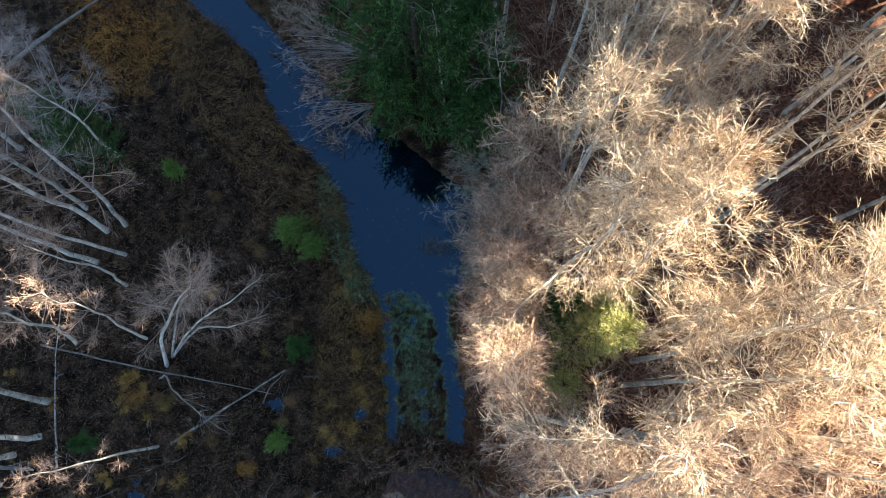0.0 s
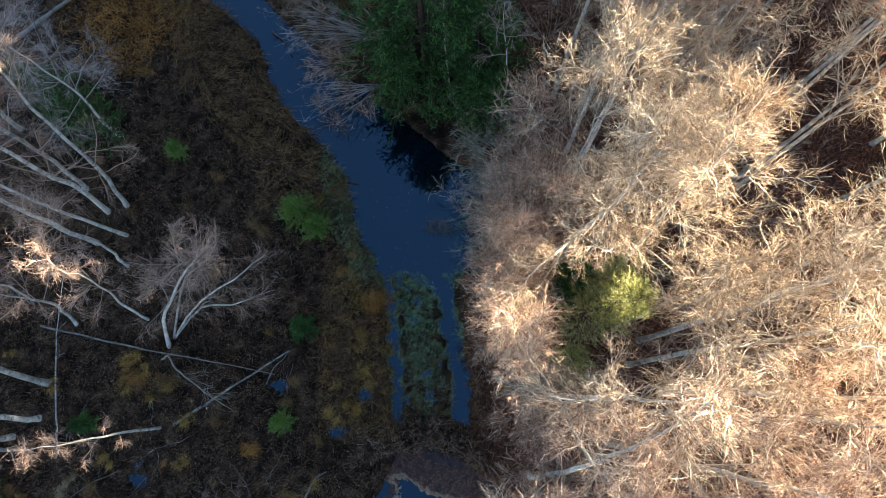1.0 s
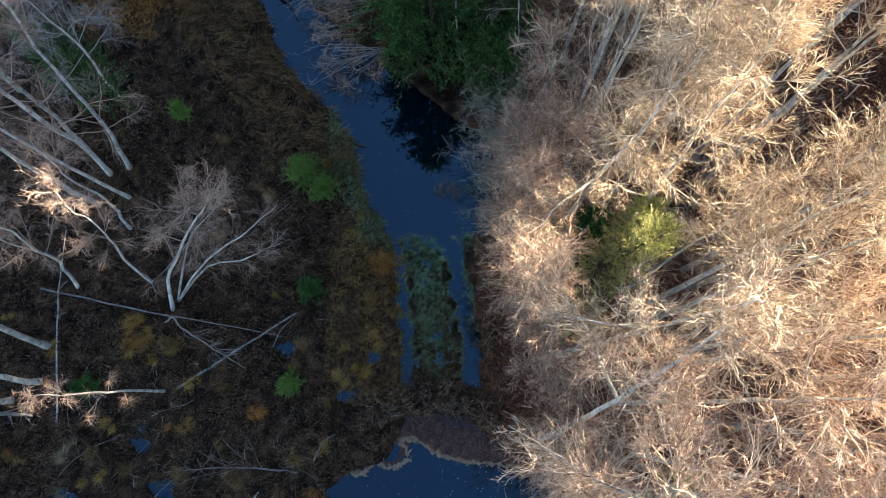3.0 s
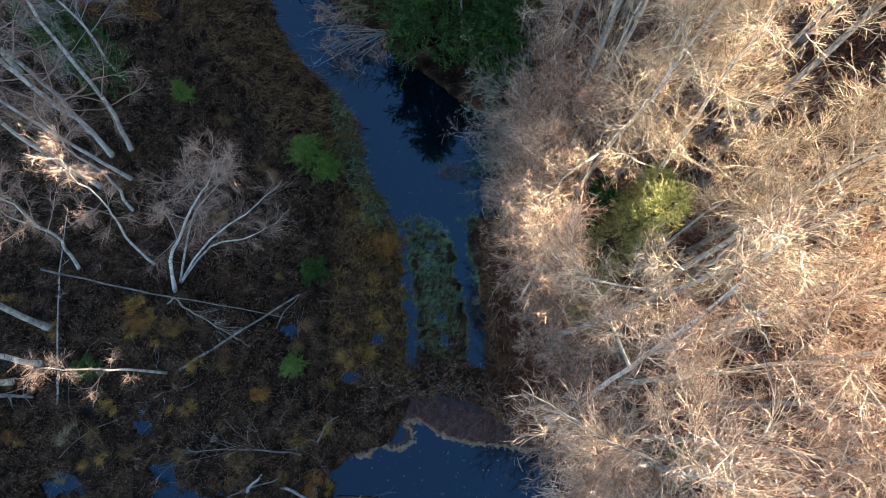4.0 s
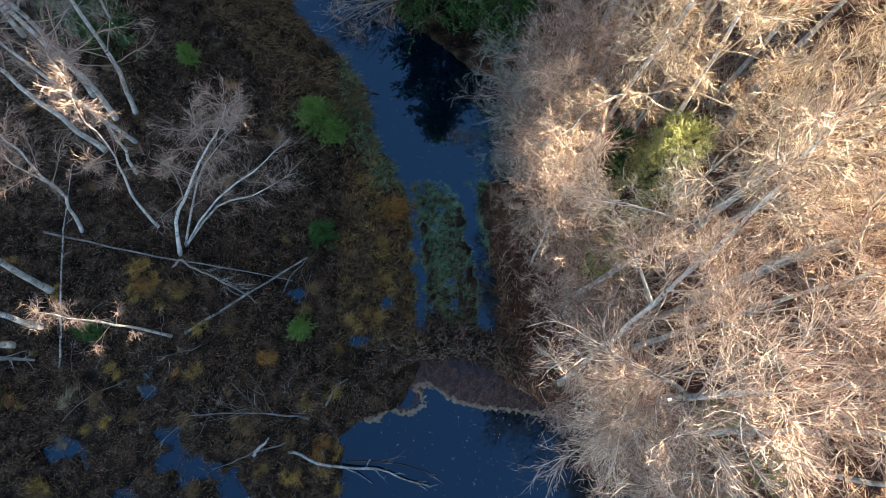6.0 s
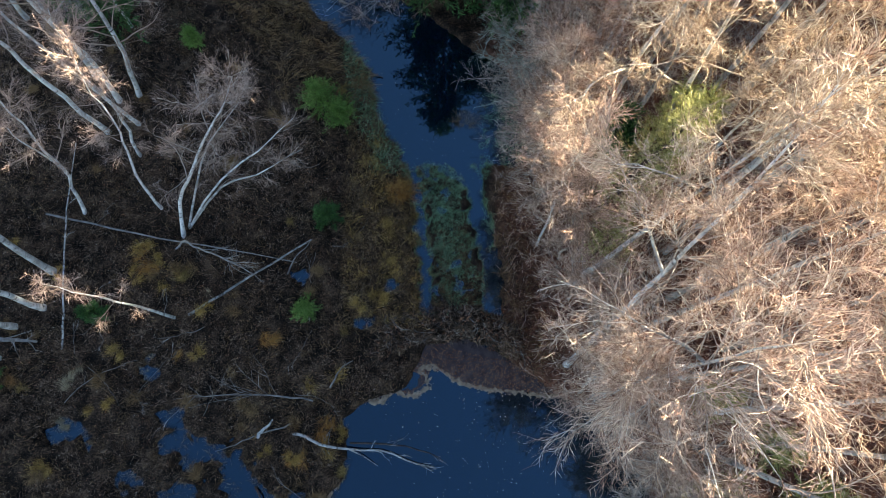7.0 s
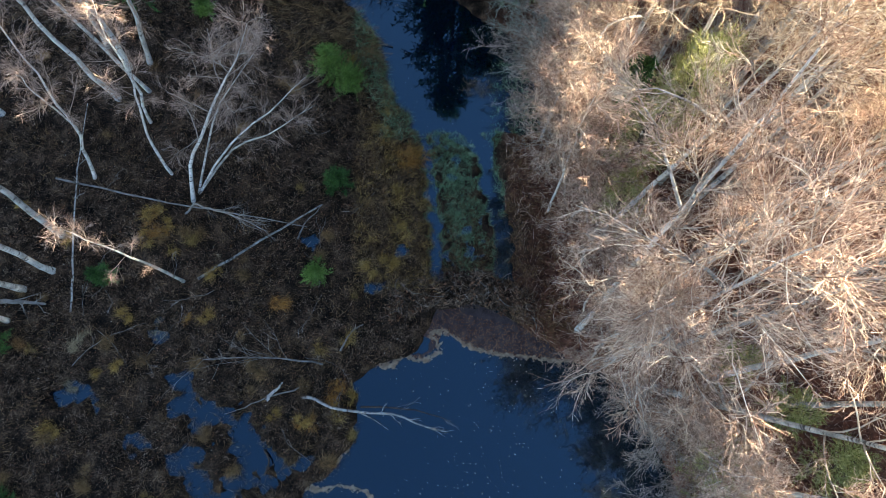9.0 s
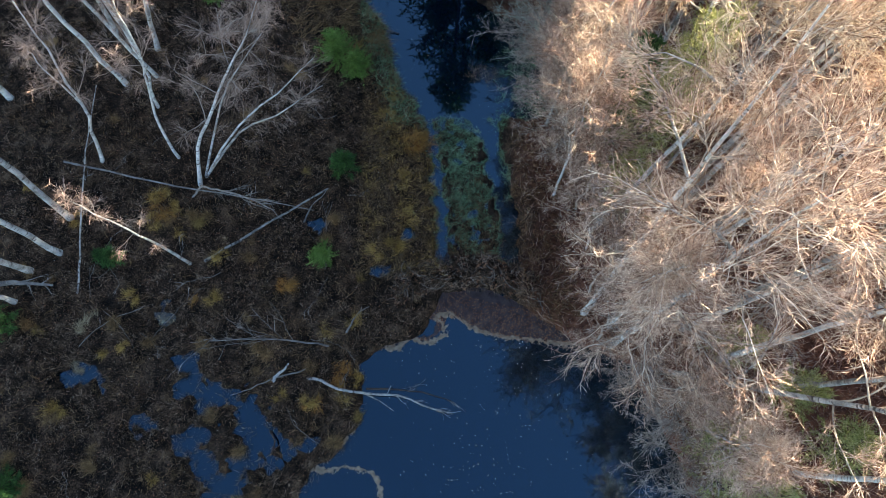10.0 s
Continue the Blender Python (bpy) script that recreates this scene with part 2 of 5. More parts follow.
def side_ways(rng, d, spread):
    return unit(d + spread * unit(rng.normal(0, 1, d.shape)))


def blades(rng, base, way, length, width, bend):
    """Narrow bent grass blades of three quads' worth: verts, triangles-as-quads."""
    n = len(base)
    side = unit(np.cross(way, rng.normal(0, 1, (n, 3)))) * width[:, None] / 2
    mid = base + way * length[:, None] * 0.55
    tipway = unit(way + bend)
    tip = mid + tipway * length[:, None] * 0.45
    v = np.stack([base - side, base + side, mid + side * 0.8, mid - side * 0.8, tip + side * 0.15, tip - side * 0.15], 1).reshape(-1, 3)
    o = np.arange(n)[:, None] * 6
    f = np.concatenate([o + np.array([[0, 1, 2, 3]]), o + np.array([[3, 2, 4, 5]])], 0)
    return v, f


# ---- ground and water ----
LEFT_Y = [-30, -12, -8, -5, -4.4, -3.9, -3.1, -1.5, -0.9, -0.6, 0.2, 0.9, 1.2]
LEFT_X = [-9, -7, -6, -4.4, -4.0, -3.4, -2.75, -2.8, -2.0, -1.1, -0.6, -0.3, 0.6]
RIGHT_Y = [-30, -12, -8, -5, -3.4, -1.4, -0.8, -0.2, 0.4, 1.2]
RIGHT_X = [15, 11, 8, 6.7, 6.2, 5.2, 3.7, 2.7, 2.0, 0.7]
SL_Y = [7.2, 8.6, 10.5, 11.6, 13.6, 16, 18, 24, 60]
SL_X = [-1.4, -2.1, -2.5, -3.3, -5.2, -6.0, -8.4, -13, -60]
SR_X = [3.0, 3.0, 2.4, 0.9, -1.6, -4.2, -6.2, -10, -52]
PUDDLES = [(-9.09, 0.41, 0.18), (-9.0, -0.07, 0.26), (-8.22, -1.49, 0.36), (-7.85, -2.0, 0.42), (-7.3, -2.4, 0.45), (-6.83, -2.64, 0.5), (-6.05, -3.04, 0.55), (-5.58, -3.68, 0.55), (-5.38, -4.2, 0.5),
           (-4.95, -4.1, 0.4), (-11.44, -1.84, 0.35), (-11.0, -2.0, 0.28), (-7.62, -3.68, 0.35), (-7.2, -4.4, 0.4), (-6.6, -4.91, 0.5), (-9.38, -3.37, 0.2), (-4.3, -3.75, 0.3), (-6.4, -4.2, 0.35),
           (-4.45, 2.95, 0.2), (-2.25, 1.4, 0.26), (-2.95, 0.7, 0.15), (-1.75, 2.6, 0.18)]


def lumps(x, y, s=1.0):
    return (np.sin(1.7 * x * s + 2.1 * np.sin(1.3 * y * s)) * np.cos(1.9 * y * s + 1.7 * np.sin(1.1 * x * s)) + 0.5 * np.sin(4.3 * x * s + 3.1 * y * s + 2 * np.sin(2.7 * y * s))
            + 0.35 * np.cos(7.1 * y * s - 5.2 * x * s + np.sin(6.1 * x * s)))


def step(v, a, b):
    t = np.clip((v - a) / (b - a), 0, 1)
    return t * t * (3 - 2 * t)


def height(x, y):
    """Height of the bog; water stands at 0."""
    x, y = np.asarray(x, float), np.asarray(y, float)
    wob = 0.16 * lumps(x, y, 1.4)
    land = 0.2 + 0.06 * lumps(x, y, 0.9) + 0.055 * lumps(x, y, 2.7) + 0.25 * step(x, 3.5, 8) + 0.15 * step(-x, 9, 14)
    pond = np.minimum(x - np.interp(y, LEFT_Y, LEFT_X), np.interp(y, RIGHT_Y, RIGHT_X) - x)
    pond = np.minimum(pond, 0.8 + 0.1 * np.sin(3 * x) - y)
    stream = np.minimum(x - np.interp(y, SL_Y, SL_X), np.interp(y, SL_Y, SR_X) - x)
    stream = np.minimum(stream, y - 6.9)
    rut_l = 0.15 + 0.08 * lumps(x, y, 1.7) - np.abs(x - np.interp(y, [1.9, 3.3, 5.3, 7.9], [-0.43, -0.43, -0.66, -1.2]))
    rut_r = 0.27 + 0.09 * lumps(y, x, 1.9) - np.abs(x - np.interp(y, [1.9, 2.9, 5.3, 7.0], [1.76, 1.70, 1.28, 0.85]))
    track = np.minimum(np.maximum(rut_l, rut_r), np.minimum(y - 1.7, 8.2 - y))
    wet = np.maximum(np.maximum(pond, stream), track) + wob * 0.6
    for px, py, pr in PUDDLES:
        wet = np.maximum(wet, pr - np.hypot(x - px, (y - py) * 1.2) + 1.5 * wob + 0.13 * lumps(x, y, 3.3))
    h = land - (land + 0.4) * step(wet, -0.25, 0.3)
    dam = np.exp(-((y - np.interp(x, [-1.9, -1, 0, 1.2, 2.6], [0.85, 1.25, 1.45, 1.4, 0.7])) / 0.36) ** 2) * step(x, -2.3, -1.6) * step(-x, -3.0, -2.2)
    h = h + dam * np.maximum(-0.02, 0.2 + 0.24 * lumps(x, y, 4.4))
    xm = x + 0.13 * lumps(y, x, 1.5) + 0.06 * lumps(x, y, 4.1)
    mid = (xm > np.interp(y, [1.9, 3.3, 5.3, 7.9], [-0.25, -0.25, -0.45, -1.0])) & (xm < np.interp(y, [1.9, 2.9, 5.3, 7.0], [1.5, 1.42, 1.0, 0.6])) & (y > 1.9) & (y < 9.0)
    low = 0.02 + 0.03 * lumps(x, y, 2.2) - 0.06 * step(y, 6.0, 8.6)
    return np.where(mid, np.minimum(h, low), h)


def ground_z(x, y):
    return float(height(np.array([x]), np.array([y]))[0])


def axis(lo, hi, d):
    core = np.arange(lo, hi + d / 2, d)
    far = np.cumsum(np.geomspace(d * 2, 700, 26))
    return np.concatenate([lo - far[::-1], core, hi + far])


def build_ground():
    gx, gy = axis(-18, 20, 0.16), axis(-9, 22, 0.16)
    X, Y = np.meshgrid(gx, gy)
    Z = height(X, Y)
    rng = np.random.default_rng(5)
    Z += rng.normal(0, 0.012, Z.shape)
    n, k = len(gy), len(gx)
    idx = np.arange(n * k).reshape(n, k)
    quads = np.stack([idx[:-1, :-1], idx[:-1, 1:], idx[1:, 1:], idx[1:, :-1]], -1).reshape(-1, 4)
    tagged(new("ground", mesh_from("ground", np.stack([X, Y, Z], -1).reshape(-1, 3), quads, GROUND)), "dark brown boggy ground with moss and leaf litter", "ground", kind="structure")
    v = np.array([(-3000, -3000, 0), (3000, -3000, 0), (3000, 3000, 0), (-3000, 3000, 0)], float)
    tagged(new("water", mesh_from("water", v, [[0, 1, 2, 3]], WATER)), "still dark water of a stream and pond reflecting blue sky", "water", kind="structure")


build_ground()


# ---- trees ----
def trunk_path(rng, base, top, bend, k=14):
    s = np.linspace(0, 1, k)[:, None]
    b, t = np.array(base, float), np.array(top, float)
    p = b + (t - b) * s + np.array([*bend, 0.0]) * (4 * s * (1 - s))
    w = np.cumsum(rng.normal(0, 0.055, (k, 3)), 0) * np.array([1, 1, 0])
    return p + w * s


def smooth(pts, k):
    """k points on a smooth curve through pts."""
    p = np.vstack([2 * pts[0] - pts[1], pts, 2 * pts[-1] - pts[-2]])
    t = np.linspace(0, len(pts) - 1.001, k)
    i, u = t.astype(int), (t - t.astype(int))[:, None]
    a, b, c, d = p[i], p[i + 1], p[i + 2], p[i + 3]
    return 0.5 * (2 * b + (c - a) * u + (2 * a - 5 * b + 4 * c - d) * u ** 2 + (3 * b - a - 3 * c + d) * u ** 3)


def birch(name, base, top, r, seed, bend=(0, 0), crown=(0.35, 1.0), reach=1.9, limbs=14, per=(7, 8, 5), limb_tips=(), twig=TWIG, twig_r=0.0048, fine=(0.10, 0.26), bits_k=1, label="", group="", bark=BARK, lift=0.55, line=(), stems=(), branch=None, wob=0.0, limb_r=0.62, flick=-0.07):
    """A bare tree: curved trunk, limbs and many fine twigs. limb_tips: (height, tip) of limbs that stand out;
    line, stems: the bends of its trunk and of further stems from the same root."""
    rng = np.random.default_rng(seed)
    bz = ground_z(*base) - 0.25
    root = thing(name, base[0], base[1], bz, label, "tree", group)
    b = np.array([base[0], base[1], bz])
    path = smooth(np.array(line) - b, 14) if line else trunk_path(rng, (0, 0, 0), np.array(top) - b, bend)
    if wob:
        t = np.linspace(0, 1, 14)
        path[:, :2] += (wob * np.linalg.norm(path[-1]) * 0.5 * np.sin(math.pi * t) * np.sin(rng.uniform(4, 7) * t + rng.uniform(0, 6)))[:, None] * unit(rng.normal(0, 1, 2)) + rng.normal(0, 0.03, (14, 2)) * (t > 0)[:, None]
    flare = tubes(path[None], np.array([r]), np.array([max(0.008, r * 0.12)]), 9)
    v = flare[0].reshape(len(path), 9, 3)
    v[0] += (v[0] - path[0]) * 0.35
    stem = part("trunk", mesh_from("trunk", v.reshape(-1, 3), flare[1], bark), root)
    h = np.linalg.norm(path[-1] - path[0])
    s = np.sort(crown[0] + (crown[1] - crown[0]) * rng.random(limbs) ** 0.9)
    x = s * (len(path) - 1)
    i = np.minimum(x.astype(int), len(path) - 2)
    start = path[i] + (path[i + 1] - path[i]) * (x - i)[:, None]
    az = rng.random() * 6.28 + np.arange(limbs) * 2.4 + rng.normal(0, 0.4, limbs)
    up = lift + rng.normal(0, 0.18, limbs) + 0.5 * (s - crown[0])
    way = unit(np.stack([np.cos(az), np.sin(az), up], -1))
    share = (s - crown[0]) / max(1e-6, crown[1] - crown[0])
    length = reach * (1.12 - 0.75 * share) * rng.uniform(0.75, 1.25, limbs)
    paths = grow(rng, start, way, length, 7, 0.10, 0.05)
    extra = []
    for lh, tip in limb_tips:
        a = path[min(len(path) - 1, int(round((lh - bz) / max(0.1, path[-1][2]) * (len(path) - 1))))]
        e = np.array(tip) - b
        q = np.linspace(0, 1, 8)[:, None]
        p = a + (e - a) * q + np.array([0, 0, 0.42 * np.linalg.norm(e - a)]) * (q * (1 - q)) + np.cumsum(rng.normal(0, 0.06, (8, 3)), 0) * q
        extra.append(p)
    extra += [smooth(np.array(q) - b, 8) for q in stems]
    r_here = r * (1 - 0.84 * s)
    r0 = np.clip(r_here * limb_r, 0.008, 0.028 if limb_r < 0.5 else 0.06)
    if extra:
        paths = np.concatenate([paths, np.array(extra)])
        r0 = np.concatenate([r0, np.array([max(0.03, r * (0.7 if stems else 0.45)) if k < 3 else 0.022 for k in range(len(extra))])])
    for k, (p, q) in enumerate(zip(paths, r0)):
        part("limb", mesh_from("limb", *tubes(p[None], np.array([q]), np.array([0.006]), 6), (LIMB if twig in (TWIG, ROSE_TWIG) else branch or twig) if k < limbs else bark), stem)
    fork = np.concatenate([paths] + [np.array(extra)] * 2) if extra else paths
    p1, d1, _ = along(rng, fork, per[0], 0.25, 1.0)
    n1 = len(p1)
    br = grow(rng, p1, side_ways(rng, d1, 0.9), np.full(n1, 0.40 * reach) * rng.uniform(0.5, 1.2, n1), 6, 0.15, -0.02)
    top_br = grow(rng, path[-3:].repeat(4, 0), side_ways(rng, np.tile([0, 0, 1.0], (12, 1)), 0.7), rng.uniform(0.3, 0.9, 12), 6, 0.15, 0)
    br = np.concatenate([br, top_br])
    p2, d2, _ = along(rng, br, per[1], 0.1, 1.0)
    n2 = len(p2)
    tw = grow(rng, p2, side_ways(rng, d2, 0.55), 0.21 * reach * rng.uniform(0.4, 1.3, n2), 4, 0.24, flick)
    sunny = twig in (TWIG, ROSE_TWIG)
    tagged(part("branchwork", mesh_from("branchwork", *tubes(br, np.full(len(br), 0.0088 if sunny else 0.0060), np.full(len(br), 0.0032), 3), branch or (BRANCH if sunny else twig)), root), kind="stuff")
    bits = [ribbons(rng, tw, np.full(n2, twig_r * 1.3))]
    if sunny and per[2]:
        p3, d3, _ = along(rng, tw, per[2], 0.0, 1.0)
        fi = grow(rng, p3, side_ways(rng, d3, 0.7), rng.uniform(*fine, len(p3)), bits_k, 0.34, flick)
        tagged(part("twig_haze", mesh_from("twig_haze", *ribbons(rng, fi, np.full(len(p3), 0.0036)), FINE_TWIG if twig is TWIG else FINE_ROSE), root), kind="stuff")
    elif per[2]:
        p3, d3, _ = along(rng, tw, per[2], 0.1, 1.0)
        n3 = len(p3)
        fi = grow(rng, p3, side_ways(rng, d3, 0.6), rng.uniform(*fine, n3), bits_k, 0.34, flick)
        bits.append(ribbons(rng, fi, np.full(n3, twig_r * 1.1)))
    tagged(part("crown", mesh_from("crown", *joined(*bits), twig), root), kind="stuff")
    return root


SUNLIT = "bare silver birch with white bark and dense sunlit brown twigs"
SHADED = "slender bare birch with pale bark in the shade of the bog"
birch("birch_tree", (1.3, 13.8), (1.1, 14.2, 8.0), 0.05, 460, crown=(0.35, 1.0), limbs=9, per=(3, 5, 3), reach=1.2, twig=LICHEN_TWIG, twig_r=0.003, label="thin dead birch with lichen in front of a spruce", group="birches by the stream")
birch("birch_tree", (3.3, 12.9), (3.0, 13.2, 6.5), 0.045, 461, crown=(0.3, 1.0), limbs=9, per=(4, 5, 4), reach=1.3, twig=GREY_TWIG, twig_r=0.003, label="thin grey bare birch on the stream bank", group="birches by the stream")
# the near edge of the wood on the sunny bank: base, top, radius, more
WOOD = [
    ((3.95, 0.1), (4.85, 2.7, 12.6), 0.099, dict(bend=(-0.3, -0.4), reach=2.1, limbs=14, crown=(0.32, 0.9), limb_tips=[(7.6, (2.75, 3.1, 9.1))])),
    ((4.7, -0.9), (4.4, -0.2, 11.6), 0.099, dict(reach=2.8, limbs=22, crown=(0.3, 1.0), limb_tips=[(8.5, (2.7, 0.4, 9.6)), (8.0, (2.6, -0.5, 9.0)), (7.5, (3.2, -1.6, 8.6))])),
    ((7.75, -1.35), (7.9, -1.2, 12.0), 0.10, dict(crown=(0.5, 1.0), reach=2.1, limbs=15)),
    ((6.06, -1.61), (7.62, -3.70, 12.0), 0.105, dict(reach=2.0, crown=(0.55, 1.0), limbs=13, limb_tips=[(3.6, (5.9, -1.2, 4.6)), (3.9, (7.0, -1.0, 6.0)), (3.3, (5.2, -2.6, 4.4))])),
    ((4.4, 6.5), (4.4, 6.5, 12.2), 0.099, dict(limbs=11, reach=1.7, limb_tips=[(6.8, (2.45, 5.05, 8.5))])),
    ((6.0, 5.9), (5.5, 6.2, 13.0), 0.099, dict(limbs=11, reach=1.6)),
    ((4.2, 2.7), (4.9, 2.7, 12.6), 0.092, dict(limbs=8, per=(6, 7, 5), reach=1.5, crown=(0.6, 1.0), limb_tips=[(9.0, (3.1, 2.7, 10.0))])),
    ((7.3, 2.2), (7.4, 2.5, 13.3), 0.099, {}),
    ((6.3, 1.2), (6.4, 1.4, 12.8), 0.092, {}),
    ((6.9, 4.9), (6.6, 4.9, 10.6), 0.06, dict(limbs=7, reach=1.5, crown=(0.65, 1.0))),
    ((5.9, 7.3), (5.7, 7.5, 12.4), 0.092, dict(reach=1.4, limbs=12)),
    ((4.7, 8.6), (4.6, 8.5, 11.6), 0.079, {}),
    ((3.2, 4.0), (2.9, 4.2, 8.2), 0.046, dict(limbs=12, per=(7, 8, 5), crown=(0.3, 1.0), reach=1.5)),
    ((3.1, 6.6), (2.8, 6.3, 7.6), 0.040, dict(limbs=12, per=(7, 8, 5), crown=(0.3, 1.0), reach=1.4)),
    ((6.9, -0.4), (7.2, -0.2, 12.4), 0.086, {}),
    ((7.7, 4.5), (7.8, 4.8, 13.0), 0.10, {}),
    ((7.3, 3.7), (7.2, 3.9, 12.7), 0.095, {}),
    ((7.3, 10.4), (7.1, 10.6, 12.0), 0.085, dict(reach=2.0, limbs=14)),
    ((5.9, 10.6), (5.8, 10.8, 11.6), 0.08, dict(reach=1.8, limbs=12)),
    ((8.6, 11.6), (8.7, 11.8, 10.6), 0.075, dict(reach=1.7, limbs=11)),
    ((4.7, -0.3), (3.4, -0.8, 8.8), 0.06, dict(reach=1.2, limbs=10, crown=(0.4, 1.0))),
    ((7.0, -3.3), (6.0, -3.6, 6.6), 0.055, dict(reach=1.3, crown=(0.3, 1.0), limbs=12)),
    ((7.4, -5.5), (7.3, -5.8, 10.5), 0.08, dict(reach=1.8, limbs=14)),
    ((5.6, 11.4), (5.4, 11.5, 11.4), 0.079, dict(limbs=8, crown=(0.6, 1.0), reach=1.8)),
    ((7.9, 16.2), (7.8, 16.3, 11.8), 0.086, dict(limbs=8, crown=(0.6, 1.0), reach=1.9)),
    ((5.4, 17.6), (5.3, 17.8, 11.5), 0.086, dict(reach=1.9)),
    ((6.6, 20.4), (6.5, 20.5, 11.5), 0.086, dict(reach=1.9)),
]
for k, (b, t, r, more) in enumerate(WOOD):
    birch("birch_tree", b, t, r, 100 + k, label=SUNLIT, group="birches of the sunny wood", **{**dict(twig=ROSE_TWIG if b[1] < 2.3 or b[0] < 3.5 else TWIG, crown=(0.48, 1.0), limbs=18, per=(7, 6, 7), reach=2.1, twig_r=0.0040, fine=(0.14, 0.36), bits_k=2, flick=0.05, lift=0.8, limb_r=0.38), **{k2: (int(v * 1.2) if k2 == "limbs" else v) for k2, v in more.items()}})

# low reddish birches that lean out from the wood's edge over the bank
EDGE = [((4.3, -0.7), (3.6, -0.7, 5.2)), ((4.2, 0.7), (3.4, 0.8, 5.2)), ((4.2, 2.2), (3.3, 2.3, 5.2)), ((3.9, 3.5), (2.9, 3.6, 5.6)), ((3.8, 4.5), (2.5, 4.7, 6.2)), ((3.7, 5.6), (2.3, 5.7, 6.8)),
        ((3.8, 6.9), (2.6, 6.9, 7.4)), ((3.9, 8.3), (2.9, 8.4, 7.2)), ((4.2, 9.6), (3.5, 9.7, 7.8)), ((4.1, 7.5), (3.6, 7.6, 7.8)), ((6.3, -2.4), (5.6, -2.5, 5.0)), ((7.3, -3.6), (6.5, -3.7, 4.6))]
for k, (b, t) in enumerate(EDGE):
    birch("birch_tree", b, t, 0.042, 160 + k, crown=(0.5, 1.0), limbs=12, per=(6, 7, 5), reach=1.5, twig=RED_TWIG, branch=GREY_TWIG, twig_r=0.0034, fine=(0.12, 0.32), bits_k=2, flick=0.03, lift=0.7, limb_r=0.45, bark=LIMB, wob=0.08,
          label="low bare birch with dense reddish twigs over the bank", group="birches at the wood's edge")

# taller, more open trunks deeper in the wood
DEEP = [((9.6, 9.6), (9.7, 9.9, 13.5)), ((9.9, 8.7), (9.8, 8.9, 13)), ((10.4, 9.4), (10.3, 9.7, 12.5)), ((8.9, 5.6), (9.1, 5.7, 13)), ((9.2, 5.0), (9.4, 5.1, 12)),
        ((6.0, 12.6), (5.7, 12.6, 12.5)), ((5.2, 13.6), (5.0, 13.8, 12)), ((3.0, 16.2), (2.9, 16.3, 12.0)), ((3.5, 16.8), (3.4, 17.0, 11.5)),
        ((8.3, 2.8), (8.6, 3.0, 12.8)), ((8.8, 0.6), (9.0, 0.7, 12.5)), ((8.2, 12.2), (8.1, 12.4, 12.7)), ((7.4, 14.8), (7.3, 15.0, 12.2)), ((9.4, -2.2), (9.6, -2.2, 12.2)), ((8.7, -4.4), (8.9, -4.5, 12))]
for k, (b, t) in enumerate(DEEP):
    birch("birch_tree", b, t, 0.095, 200 + k, crown=(0.62, 1.0), limbs=13, per=(6, 6, 6), reach=1.7, twig_r=0.0042, fine=(0.14, 0.36), bits_k=2, flick=0.05, lift=0.8, limb_r=0.38, label="tall bare birch with grey-white trunk inside the wood", group="birches inside the wood")

rng0 = random.Random(11)
placed = [w[0] for w in WOOD] + [d[0] for d in DEEP]
far_kinds = []
for k in range(4):
    far_kinds.append(birch("birch_tree", (13.0 + 2.1 * k, 2.0 + 1.9 * k), (13.1 + 2.1 * k, 2.2 + 1.9 * k, 10.8), 0.085, 300 + k, crown=(0.5, 1.0), limbs=10, per=(5, 5, 3), reach=1.9, twig_r=0.007,
                           label="bare birch with thin grey trunk deep in the wood", group="birches deep in the wood"))
    placed.append((13.0 + 2.1 * k, 2.0 + 1.9 * k))
made = 0
for _ in range(4000):
    x, y = rng0.uniform(9.5, 22), rng0.uniform(-9, 24)
    gap = 2.0 if x < 18 else 2.8
    if min(math.hypot(x - a, y - b) for a, b in placed) > gap and (x > 13.5 or not 5 < y < 17):
        placed.append((x, y))
        copy_thing(far_kinds[made % 4], pose(x, y, ground_z(x, y) - 0.25, 0, 0, rng0.uniform(0, 360)))
        made += 1
    if made >= 32:
        break

